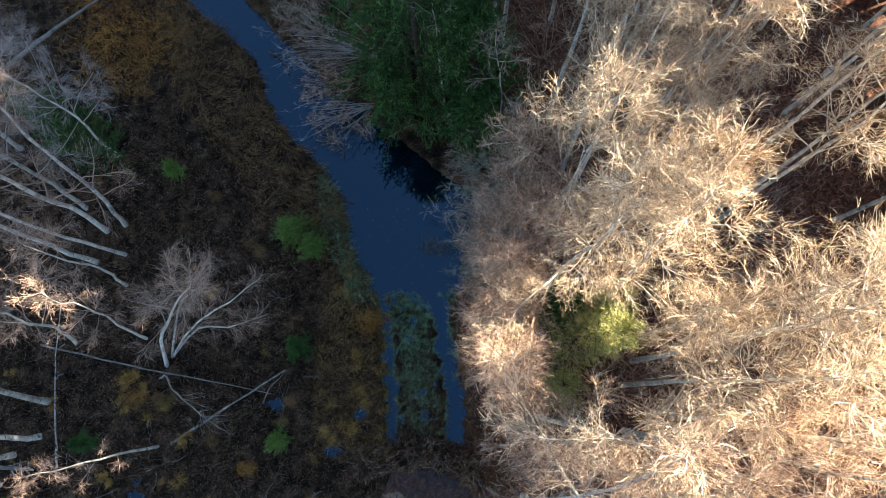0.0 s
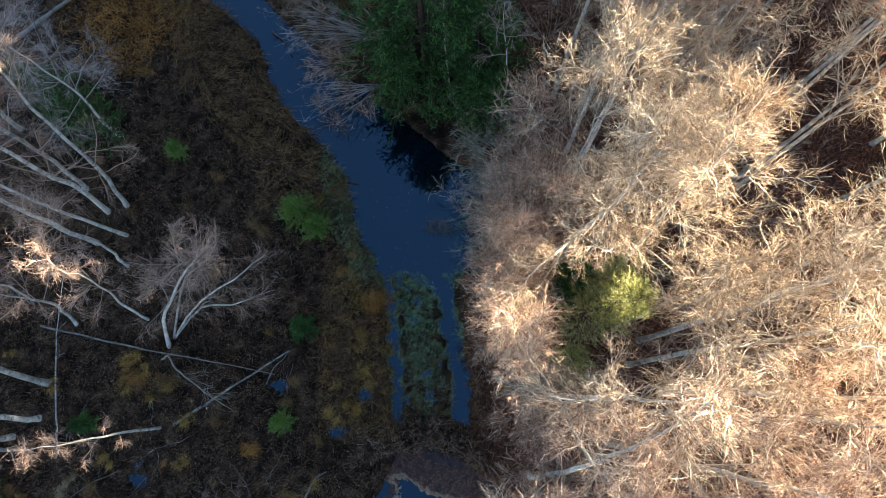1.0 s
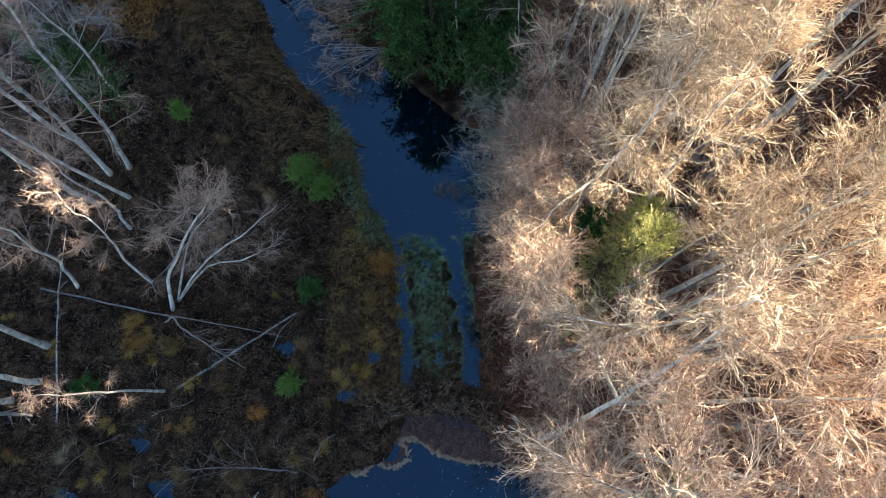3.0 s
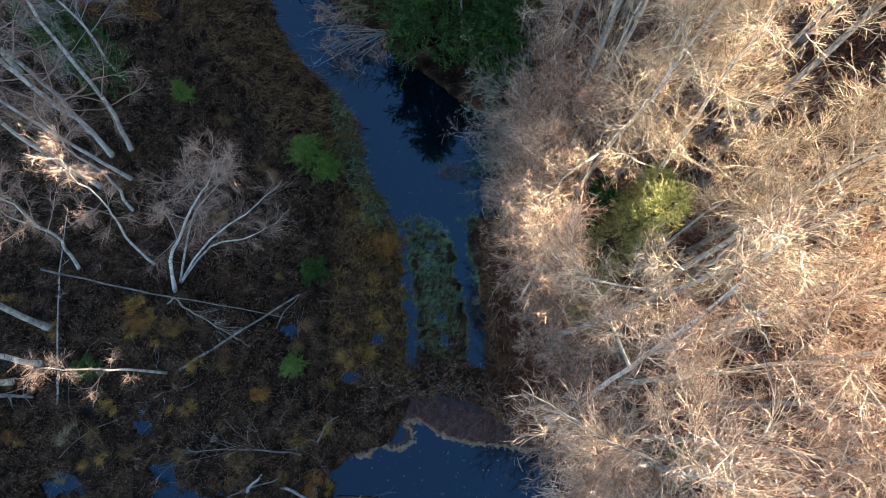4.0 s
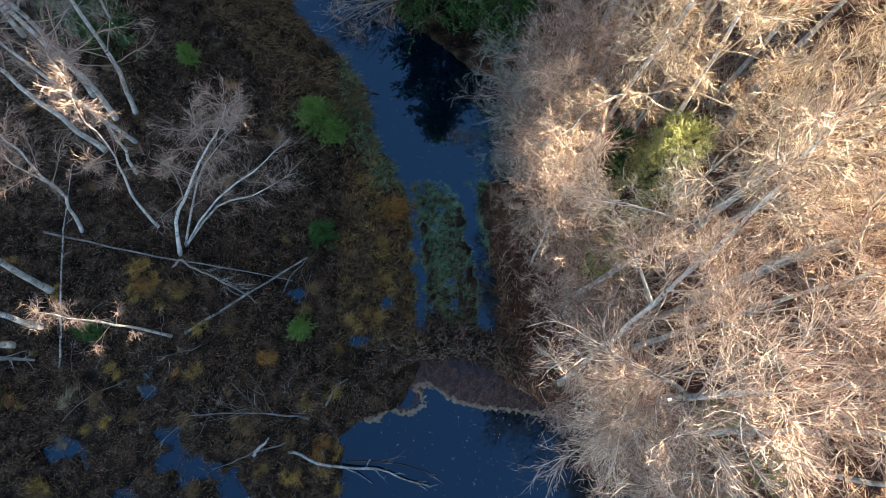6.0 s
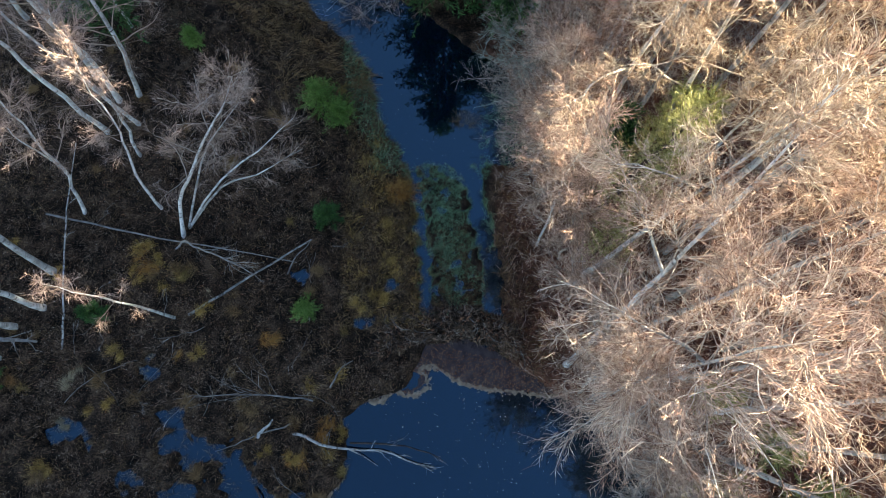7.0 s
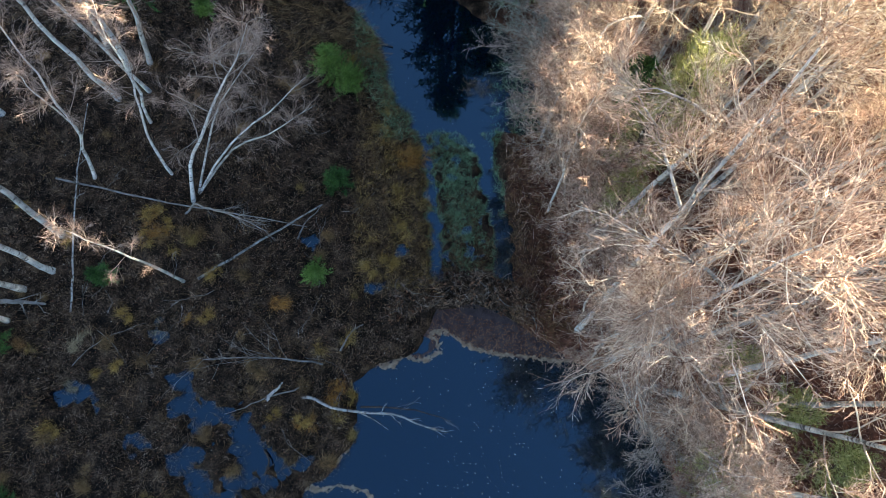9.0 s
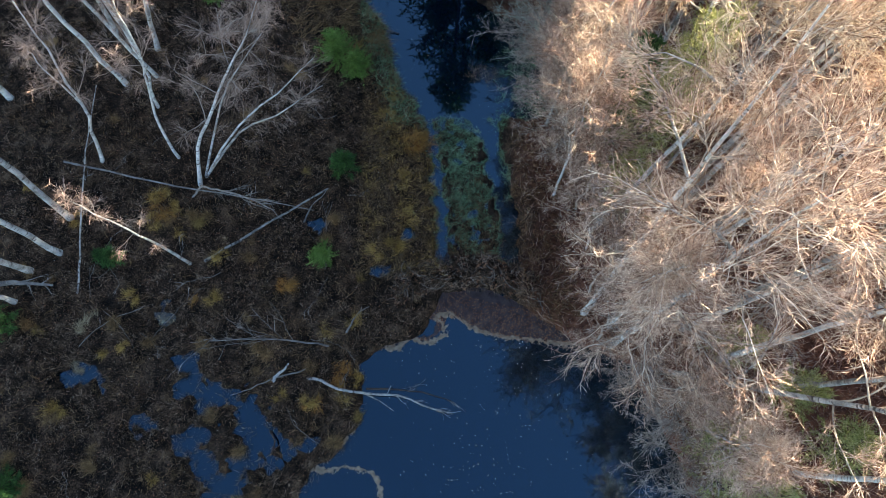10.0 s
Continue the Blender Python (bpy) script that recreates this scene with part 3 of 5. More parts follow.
# birches of the shaded bog
BOG = [
    ((-11.6, 4.96), (-9.7, 5.95, 8.4), 0.062, dict(bend=(0.25, 0.1), limb_tips=[(3.2, (-10.2, 5.3, 6.1))], reach=1.0, limbs=12)),
    ((-10.4, 9.26), (-8.9, 10.2, 11), 0.085, dict(bend=(0.1, 0), crown=(0.25, 1.0), limbs=18, reach=1.7)),
    ((-11.0, 9.05), (-10.2, 9.5, 12), 0.095, dict(crown=(0.28, 1.0), limbs=18, reach=1.8)),
    ((-10.2, 8.2), (-11.7, 8.1, 11), 0.068, dict(crown=(0.25, 1.0), limbs=14)),
    ((-11.9, 9.9), (-11.4, 10.4, 11.5), 0.085, dict(twig=PALE_TWIG, branch=PALE_TWIG, reach=1.9, limbs=20, crown=(0.3, 1.0), twig_r=0.0019, per=(7, 8, 6))),
    ((-11.2, 7.9), (-12.0, 7.9, 10.5), 0.09, {}),
    ((-10.1, 7.07), (-8.3, 7.0, 8.4), 0.055, dict(bend=(-0.2, 0.1), reach=1.1)),
    ((-9.1, 5.17), (-7.6, 5.8, 8.4), 0.05, dict(bend=(-0.25, 0.15), reach=1.0)),
    ((-12.19, 2.99), (-12.6, 4.1, 12), 0.105, {}),
    ((-12.33, 1.89), (-12.5, 2.5, 12), 0.095, {}),
    ((-13.1, 1.3), (-13.4, 1.6, 10), 0.10, {}),
    ((-13.4, 0.3), (-13.9, 0.6, 9), 0.08, {}),
    ((-14.6, 12.2), (-14.4, 12.8, 9.5), 0.09, dict(twig=PALE_TWIG, branch=PALE_TWIG, reach=2.3, limbs=20, crown=(0.25, 1.0), twig_r=0.0019, per=(8, 9, 6))),
    ((-13.4, 13.4), (-13.2, 13.9, 8.0), 0.07, dict(twig=PALE_TWIG, branch=PALE_TWIG, reach=2.2, limbs=18, crown=(0.25, 1.0), twig_r=0.0019, per=(8, 9, 6))),
    ((-10.9, 11.9), (-10.6, 12.1, 8.0), 0.055, dict(twig=PALE_TWIG, branch=PALE_TWIG, reach=2.0, limbs=20, per=(8, 8, 7), twig_r=0.0019, crown=(0.35, 1.0))),
    ((-14.9, 7.2), (-15.1, 7.4, 10.5), 0.10, {}),
]
for k, (b, t, r, more) in enumerate(BOG):
    birch("birch_tree", b, t, r, 400 + k, label=SHADED, group="birches of the shaded bog", **{**dict(crown=(0.45, 1.0), limbs=12, per=(6, 6, 4), reach=1.4, twig=BOG_TWIG, twig_r=0.0026, fine=(0.10, 0.28), bits_k=2, wob=0.05, limb_r=0.34, lift=0.75), **more})
birch("birch_tree", (-8.36, 4.22), (-4.87, 6.15, 6.8), 0.065, 450, crown=(0.25, 1.0), limbs=16, per=(7, 7, 6), reach=1.6, limb_r=0.4, twig=BOG_TWIG, twig_r=0.0023, fine=(0.08, 0.26), branch=GREY_TWIG,
      line=[(-8.36, 4.22, 0.0), (-8.09, 5.1, 1.3), (-7.48, 5.55, 2.2), (-6.79, 5.91, 3.4), (-6.02, 6.15, 4.6), (-5.53, 6.15, 5.4), (-4.87, 6.15, 6.8)],
      stems=[[(-8.2, 4.6, 0.1), (-7.69, 5.34, 1.2), (-6.9, 6.06, 2.8), (-6.11, 6.19, 4.0), (-5.17, 6.32, 5.3)],
             [(-8.15, 4.6, 0.1), (-7.22, 5.39, 1.2), (-6.11, 5.9, 2.2), (-5.3, 6.2, 2.7), (-4.8, 6.5, 3.1), (-4.2, 6.75, 3.6)],
             [(-8.18, 4.55, 0.1), (-7.09, 5.33, 1.2), (-6.32, 5.45, 2.0), (-5.2, 5.35, 2.9), (-4.5, 5.5, 3.5), (-3.75, 5.6, 4.1)]],
      label="leaning bare birch with several crooked lichen-grey stems", group="birches of the shaded bog")
birch("dead_birch", (-8.28, 1.58), (-9.0, 1.9, 6.2), 0.052, 451, bend=(0.1, -0.05), crown=(0.3, 1.0), limbs=9, per=(4, 5, 4), reach=0.75, limb_r=0.2, branch=BOG_TWIG, twig=BOG_TWIG, twig_r=0.0025, label="thin dying birch with broken top and few twigs", group="birches of the shaded bog")


# ---- conifers ----
def conifer(name, x, y, h, wide, seed, mat, label, droop=-0.05, low=0.06, whorls=0.32, dense=1.0, group="", domed=False, needle=1.0):
    """Spruce or pine: trunk, whorls of boughs, each clad with short needle shoots."""
    rng = np.random.default_rng(seed)
    z = ground_z(x, y) - 0.05
    root = thing(name, x, y, z, label, "tree", group)
    path = trunk_path(rng, (0, 0, 0), (rng.normal(0, 0.1), rng.normal(0, 0.1), h), (0, 0))
    part("trunk", mesh_from("trunk", *tubes(path[None], np.array([0.010 * h + 0.01]), np.array([0.006]), 7), DARK_WOOD), root)
    hs = np.arange(low * h, h * 0.985, whorls * (0.5 + 0.08 * h))
    starts, ways, lens = [], [], []
    for q in hs:
        f = 1 - q / h
        m = int(rng.integers(6, 9))
        az = rng.random() * 6.28 + np.arange(m) * 6.28 / m + rng.normal(0, 0.25, m)
        for a in az:
            starts.append((path[int(q / h * 13)][0], path[int(q / h * 13)][1], q))
            ways.append((math.cos(a), math.sin(a), 0.35 + 0.7 * (1 - f) ** 2 + rng.normal(0, 0.12)))
            lens.append(wide * ((1.02 - (q / h) ** 2) ** 0.5 if domed else 0.12 + f ** 0.75) * rng.uniform(0.65, 1.15))
    boughs = grow(rng, np.array(starts), np.array(ways), np.array(lens), 6, 0.07, droop)
    n = len(boughs)
    p, d, _ = along(rng, boughs, int(9 * dense), 0.15, 1.0)
    shoots = grow(rng, p, side_ways(rng, d, 0.75), rng.uniform(0.25, 0.6, len(p)) * (0.25 + 0.22 * wide), 4, 0.12, droop * 0.6)
    q, e, _ = along(rng, shoots, int(9 * dense), 0.0, 1.0)
    needles = grow(rng, q, side_ways(rng, e, 0.9), rng.uniform(0.06, 0.15, len(q)), 1, 0.1, 0.02)
    q2, e2, _ = along(rng, boughs, int(10 * dense), 0.2, 1.0)
    more = grow(rng, q2, side_ways(rng, e2, 0.9), rng.uniform(0.07, 0.17, len(q2)), 1, 0.1, 0.02)
    wood = tubes(boughs, np.full(n, 0.012), np.full(n, 0.004), 4)
    tagged(part("bough_wood", mesh_from("bough_wood", *wood, DARK_WOOD), root), kind="stuff")
    v, f = joined(ribbons(rng, shoots, np.full(len(shoots), 0.013 * min(1.0, needle))), ribbons(rng, needles, needle * rng.uniform(0.010, 0.018, len(needles))), ribbons(rng, more, needle * rng.uniform(0.010, 0.018, len(more))))
    tagged(part("foliage", mesh_from("foliage", v, f, mat), root), kind="stuff")
    return root


def pine_bush(x, y, h, wide, seed, label):
    """A young pine: short upright boughs that end in round tufts of fine needles."""
    rng = np.random.default_rng(seed)
    root = thing("pine_sapling", x, y, ground_z(x, y) - 0.05, label, "tree")
    path = trunk_path(rng, (0, 0, 0), (0, 0, h * 0.92), (0, 0))
    part("trunk", mesh_from("trunk", *tubes(path[None], np.array([0.03]), np.array([0.008]), 6), DARK_WOOD), root)
    n = int(230 * wide / 0.6)
    az, q = rng.uniform(0, 6.28, n), rng.random(n) ** 0.8
    lobes = 1 + 0.16 * np.sin(2 * az + rng.uniform(0, 6)) + 0.10 * np.sin(5 * az + rng.uniform(0, 6))
    out = wide * lobes * np.sqrt(1.02 - q ** 2) * rng.uniform(0.08, 1.0, n)
    start = np.c_[0 * q, 0 * q, 0.75 * h * q]
    tip = np.c_[out * np.cos(az), out * np.sin(az), h * q * 0.85 + 0.15 + 0.12 * rng.random(n)]
    boughs = grow(rng, start, tip - start, np.linalg.norm(tip - start, axis=1), 4, 0.08, 0.04)
    tagged(part("bough_wood", mesh_from("bough_wood", *tubes(boughs, np.full(n, 0.007), np.full(n, 0.003), 3), DARK_WOOD), root), kind="stuff")
    p, d, _ = along(rng, boughs, 46, 0.35, 1.0)
    needles = grow(rng, p, side_ways(rng, d, 1.1), rng.uniform(0.05, 0.11, len(p)), 1, 0.1, 0.05)
    tagged(part("foliage", mesh_from("foliage", *ribbons(rng, needles, rng.uniform(0.0025, 0.005, len(p))), PINE), root), kind="stuff")
    return root


conifer("spruce_tree", 0.4, 15.0, 13.0, 3.0, 501, SPRUCE, "tall dark green spruce on the stream bank", droop=-0.09, dense=1.6, needle=1.0, whorls=0.21)
conifer("spruce_tree", -0.35, 13.5, 3.6, 1.3, 502, SPRUCE, "young dark green spruce leaning over the stream", droop=-0.07)
conifer("spruce_tree", 2.3, 14.2, 6.6, 2.1, 503, SPRUCE, "young dark green spruce beside a tall spruce", droop=-0.07, dense=1.4, whorls=0.22)
conifer("spruce_tree", 2.35, 12.7, 3.4, 1.4, 504, SPRUCE, "small dark green spruce on the stream bank", droop=-0.06, dense=1.4, whorls=0.24)
conifer("juniper_tree", 5.2, 5.1, 8.0, 1.5, 505, JUNIPER, "yellow-green juniper among sunlit birches", droop=0.03, low=0.2, dense=1.0, needle=0.34)
conifer("juniper_tree", 5.9, 5.7, 6.4, 1.5, 517, JUNIPER, "low olive juniper among sunlit birches", droop=0.03, low=0.2, dense=1.0, needle=0.34)
conifer("juniper_tree", 5.0, 3.7, 3.4, 1.3, 518, JUNIPER, "small olive juniper below bare birches", droop=0.03, low=0.2, dense=1.0, needle=0.34)
conifer("spruce_tree", 4.6, 6.0, 5.6, 1.0, 506, SPRUCE, "dark green young spruce under sunlit birches", droop=-0.03, low=0.2)
pine_bush(-4.05, 8.95, 1.7, 0.85, 507, "bright green bushy young pine on the bog")
pine_bush(-3.35, 8.45, 1.1, 0.75, 508, "low green young pine beside a taller one")
pine_bush(-8.55, 11.25, 1.0, 0.48, 509, "small round deep green young pine")
pine_bush(-4.22, 1.82, 0.5, 0.55, 510, "low spreading green young pine on dark bog")
conifer("spruce_tree", -3.7, 4.9, 0.9, 0.42, 511, SPRUCE, "small dull green spruce on the bog", droop=0.0, dense=1.7, needle=0.4)
conifer("spruce_tree", -11.4, 12.0, 3.0, 1.2, 512, SPRUCE, "dark green young spruce among shaded birches", droop=-0.03)
conifer("spruce_tree", -12.8, 13.0, 3.4, 1.2, 513, SPRUCE, "dark green young spruce among shaded birches", droop=-0.03)
conifer("spruce_tree", -10.6, 1.7, 0.6, 0.34, 514, SPRUCE, "tiny green spruce between fallen stems", droop=0.0, dense=1.7, needle=0.4)
conifer("spruce_tree", -13.6, -0.4, 1.4, 0.6, 515, SPRUCE, "blue-green small spruce at the bog edge", droop=0.0, dense=1.7, needle=0.4)
conifer("spruce_tree", -12.5, -5.0, 1.0, 0.5, 516, SPRUCE, "small green spruce in withered grass", droop=0.0, dense=1.7, needle=0.4)
for k, (x, y, h, w) in enumerate([(7.2, -4.7, 1.8, 0.9), (8.2, -4.9, 2.0, 0.8), (9.6, -2.3, 2.2, 0.9), (7.0, -3.6, 1.2, 0.7), (10.4, -4.0, 2.4, 1.0), (8.0, -1.0, 1.6, 0.8), (8.1, -3.6, 1.5, 0.8)]):
    conifer("juniper_bush", x, y, h, w, 520 + k, JUNIPER, "olive green juniper bush below bare birches", droop=0.05, dense=1.0, needle=0.4, domed=True, group="junipers by the pond")


def shade_spruce(x, y, h, seed):
    """An unseen spruce added to block the low sun: drooping boughs with broad sprays."""
    rng = np.random.default_rng(seed)
    root = thing("spruce_tree", x, y, ground_z(x, y) - 0.05, "tall dense spruce deep in the wood", "tree", "spruces deep in the wood")
    path = trunk_path(rng, (0, 0, 0), (0, 0, h), (0, 0))
    part("trunk", mesh_from("trunk", *tubes(path[None], np.array([0.16]), np.array([0.01]), 6), DARK_WOOD), root)
    q = np.repeat(np.arange(2.5, h, 0.5), 8)
    az = rng.uniform(0, 6.28, len(q))
    way = np.stack([np.cos(az), np.sin(az), 0.2 + 0 * q], -1)
    boughs = grow(rng, np.c_[0 * q, 0 * q, q], way, (0.5 + 2.0 * (1 - q / h) ** 0.7) * rng.uniform(0.8, 1.1, len(q)), 3, 0.08, -0.12)
    p, d, _ = along(rng, boughs, 6, 0.1, 1.0)
    sprays = grow(rng, p, side_ways(rng, d, 0.8), rng.uniform(0.3, 0.8, len(p)), 2, 0.15, -0.1)
    v, f = joined(ribbons(rng, boughs, np.full(len(q), 0.08)), ribbons(rng, sprays, np.full(len(p), 0.10)))
    tagged(part("foliage", mesh_from("foliage", v, f, SPRUCE), root), kind="stuff")
    return root


# added rows out of view; their heights set where shade ends on bog and wood
SHADE_SPRUCES = [shade_spruce(19.9, 4.0, 13.2, 560), shade_spruce(23.2, 6.0, 16.0, 561)]
rd = random.Random(4)
for k in range(60):
    row = k % 3
    x, y = (19.8, 22.8, 25.2)[row] + rd.uniform(-0.5, 0.5), -4.0 + 1.75 * (k // 3) + rd.uniform(-0.4, 0.4)
    if min(math.hypot(x - 19.9, y - 4.0), math.hypot(x - 23.2, y - 6.0)) > 1.2:
        far = copy_thing(SHADE_SPRUCES[min(row, 1)], pose(x, y, ground_z(x, y) - 0.05, 0, 0, rd.uniform(0, 360)))
        far.scale = (1.1, 1.1, (0.78 if y < 15.2 else 1.02 if y < 16.7 else 0.93 if y < 18.2 else 1.2) * rd.uniform(0.97, 1.05))
# another unseen row, added to keep sun off the upper-left ground
for k in range(10):
    x, y = -3.0 + 2.0 * k + rd.uniform(-0.5, 0.5), 24.5 + 2.5 * (k % 2) + rd.uniform(-0.5, 0.5)
    copy_thing(SHADE_SPRUCES[k % 2], pose(x, y, ground_z(x, y) - 0.05, 0, 0, rd.uniform(0, 360)))


# ---- bare shrubs ----
def shrub(name, x, y, stems, length, lean, seed, mat, label, per=(6, 5, 4), up=0.7, spread=0.7, r=0.014, group=""):
    """Many stems from one root that fan out towards lean."""
    rng = np.random.default_rng(seed)
    z = ground_z(x, y) - 0.05
    root = thing(name, x, y, z, label, "shrub", group)
    way = np.array([lean[0], lean[1], up]) + rng.normal(0, spread, (stems, 3)) * np.array([1, 1, 0.5])
    way[:, 2] = np.abs(way[:, 2])
    st = grow(rng, rng.normal(0, 0.12, (stems, 3)) * np.array([1, 1, 0]), way, length * rng.uniform(0.6, 1.1, stems), 8, 0.07, -0.03)
    for p in st:
        part("stem", mesh_from("stem", *tubes(p[None], np.array([r * rng.uniform(0.7, 1.3)]), np.array([0.004]), 5), mat), root)
    p1, d1, _ = along(rng, st, per[0], 0.25, 1.0)
    br = grow(rng, p1, side_ways(rng, d1, 0.7), length * rng.uniform(0.12, 0.34, len(p1)), 5, 0.12, -0.02)
    p2, d2, _ = along(rng, br, per[1], 0.1, 1.0)
    tw = grow(rng, p2, side_ways(rng, d2, 0.9), rng.uniform(0.15, 0.4, len(p2)), 3, 0.2, -0.03)
    bits = [tubes(br, np.full(len(br), 0.007), np.full(len(br), 0.004), 3), ribbons(rng, tw, np.full(len(tw), 0.005))]
    if per[2]:
        p3, d3, _ = along(rng, tw, per[2], 0.1, 1.0)
        bits.append(ribbons(rng, grow(rng, p3, side_ways(rng, d3, 1.0), rng.uniform(0.06, 0.2, len(p3)), 2, 0.3, -0.05), np.full(len(p3), 0.0045)))
    tagged(part("spray", mesh_from("spray", *joined(*bits), mat), root), kind="stuff")
    return root


shrub("willow_bush", -1.2, 16.2, 26, 3.6, (-1.3, -0.1), 601, PALE_TWIG, "pale bare willow arching over the stream", up=0.6, spread=0.3, r=0.024, per=(4, 4, 2))
shrub("willow_bush", -1.4, 14.0, 12, 2.6, (-1.2, -0.35), 602, PALE_TWIG, "small bare willow reaching over dark water", up=0.35, spread=0.3, r=0.02, per=(4, 4, 2))
shrub("willow_bush", -3.6, 17.2, 14, 2.0, (-0.6, 0.0), 603, GREY_TWIG, "bare brown willow on the far bank", up=0.8, spread=0.5)
shrub("willow_bush", -1.5, 12.6, 16, 2.2, (-0.9, 0.1), 604, RED_TWIG, "bare brown willow spreading over dark water", up=0.5, spread=0.45, r=0.014, per=(5, 6, 4))
shrub("willow_bush", -2.2, 15.0, 16, 2.4, (-0.9, -0.1), 605, RED_TWIG, "bare brown willow spreading over dark water", up=0.5, spread=0.45, r=0.014, per=(5, 6, 4))
ALDERS = [(3.6, 10.6, 2.4, (-0.9, 0.25)), (3.6, 9.2, 2.2, (-0.8, 0.2)), (3.6, 12.0, 2.8, (-0.5, 0.2)), (3.5, 7.8, 1.8, (-0.6, 0.0))]
for k, (x, y, ln) in enumerate([(3.4, 11.3, 2.4), (3.3, 9.9, 2.4), (3.8, 8.6, 2.8), (3.9, 6.6, 2.2)]):
    shrub("alder_bush", x, y, 14, ln, (-0.6, 0), 616 + k, GREY_TWIG, "bare grey alder scrub on the stream bank", up=1.0, spread=0.5, r=0.013, group="alders on the bank", per=(5, 6, 4))
for k, (x, y, ln, lean) in enumerate(ALDERS):
    shrub("alder_bush", x, y, 11, ln, lean, 610 + k, LICHEN_TWIG if k < 3 else GREY_TWIG, "bare lichen-covered alder leaning over the stream", up=0.8, spread=0.5, r=0.02, group="alders on the bank")
BANK = [(4.4, 5.4, 2.6), (4.3, 3.8, 2.4), (4.3, -0.6, 1.8), (4.6, 2.9, 3.0), (4.6, 4.6, 3.2), (4.0, 7.6, 3.0), (6.2, -1.9, 1.6), (6.9, -2.9, 1.6), (7.4, -4.1, 1.8), (4.4, 10.4, 2.6), (5.2, 11.6, 2.4), (4.2, 13.0, 2.2), (6.2, 9.6, 2.6)]
for k, (x, y, ln) in enumerate(BANK):
    shrub("birch_bush", x, y, 12, ln, (-0.35, 0), 630 + k, RED_TWIG, "reddish brown leafless birch scrub on the bank", up=1.1, spread=0.5, r=0.013, group="scrub on the bank", per=(5, 5, 4))


for k, (x, y, ln) in enumerate([(5.9, -2.0, 1.9), (6.5, -3.0, 2.1), (6.9, -4.0, 2.2), (7.3, -5.0, 2.2)]):
    shrub("willow_bush", x, y, 13, ln, (-0.7, -0.1), 670 + k, GREY_TWIG, "bare grey willow hanging over the dark pond edge", up=0.7, spread=0.5, r=0.013, group="willows by the pond", per=(5, 6, 4))

# leafless brush on the wood floor
BRUSH = [shrub("hazel_bush", x, y, 11, ln, (0, 0), 650 + k, mat, "leafless grey-brown hazel brush on the wood floor", up=1.2, spread=0.6, r=0.015, group="brush in the wood", per=(4, 6, 4))
         for k, (x, y, ln, mat) in enumerate([(5.3, 1.4, 3.4, GREY_TWIG), (6.6, 3.4, 3.8, RED_TWIG), (5.6, 8.6, 3.4, GREY_TWIG), (7.8, 7.4, 3.8, TWIG)])]
rb, floor_spots = random.Random(17), [(5.3, 1.4), (6.6, 3.4), (5.6, 8.6), (7.8, 7.4)]
for _ in range(3000):
    x, y = rb.uniform(4.4, 12), rb.uniform(-0.3, 17)
    if len(floor_spots) < 48 and x > 4.6 - 0.35 * min(0, y) and min(math.hypot(x - a, y - b) for a, b in floor_spots) > 1.25:
        floor_spots.append((x, y))
        copy_thing(BRUSH[len(floor_spots) % 4], pose(x, y, ground_z(x, y) - 0.05, 0, 0, rb.uniform(0, 360)))


# ---- fallen stems ----
def log(name, a, b, r, seed, label, mat=LOG_BARK, lift=0.06, sticks=0, stick_len=0.5, bow=0.12, taper=0.35, category="log"):
    """A stem lying on the ground from a to b, with a few side branches."""
    rng = np.random.default_rng(seed)
    k = 12
    s = np.linspace(0, 1, k)[:, None]
    a, b = np.array(a, float), np.array(b, float)
    side = np.array([-(b - a)[1], (b - a)[0]]) / np.linalg.norm(b - a)
    xy = a + (b - a) * s + side * (bow * np.sin(s * 3.1) + np.cumsum(rng.normal(0, 0.018, (k, 1)), 0))
    zs = np.maximum(height(xy[:, 0], xy[:, 1]), 0.0)
    zs = np.maximum(np.convolve(np.pad(zs, 2, mode="edge"), np.ones(5) / 5, "valid"), 0.02) + r * 0.8 + lift * np.linspace(0, 1, k)
    path = np.c_[xy, zs]
    root = thing(name, *path[0], label, category)
    path = path - path[0]
    stem = part("stem", mesh_from("stem", *tubes(path[None], np.array([r]), np.array([r * taper]), 9), mat), root)
    if sticks:
        p, d, _ = along(rng, path[None], sticks, 0.25, 1.0)
        way = side_ways(rng, d, 0.8)
        way[:, 2] = np.abs(way[:, 2]) * 0.6
        br = grow(rng, p, way, stick_len * rng.uniform(0.4, 1.2, sticks), 6, 0.12, -0.04)
        for q in br:
            part("branch", mesh_from("branch", *tubes(q[None], np.array([max(0.006, r * 0.26)]), np.array([0.003]), 5), GREY_LOG), stem)
        p2, d2, _ = along(rng, br, 5, 0.2, 1.0)
        tw = grow(rng, p2, side_ways(rng, d2, 0.8), stick_len * rng.uniform(0.1, 0.4, len(p2)), 3, 0.2, -0.02)
        tagged(part("sprays", mesh_from("sprays", *ribbons(rng, tw, np.full(len(tw), 0.005)), GREY_TWIG), root), kind="stuff")
    return root


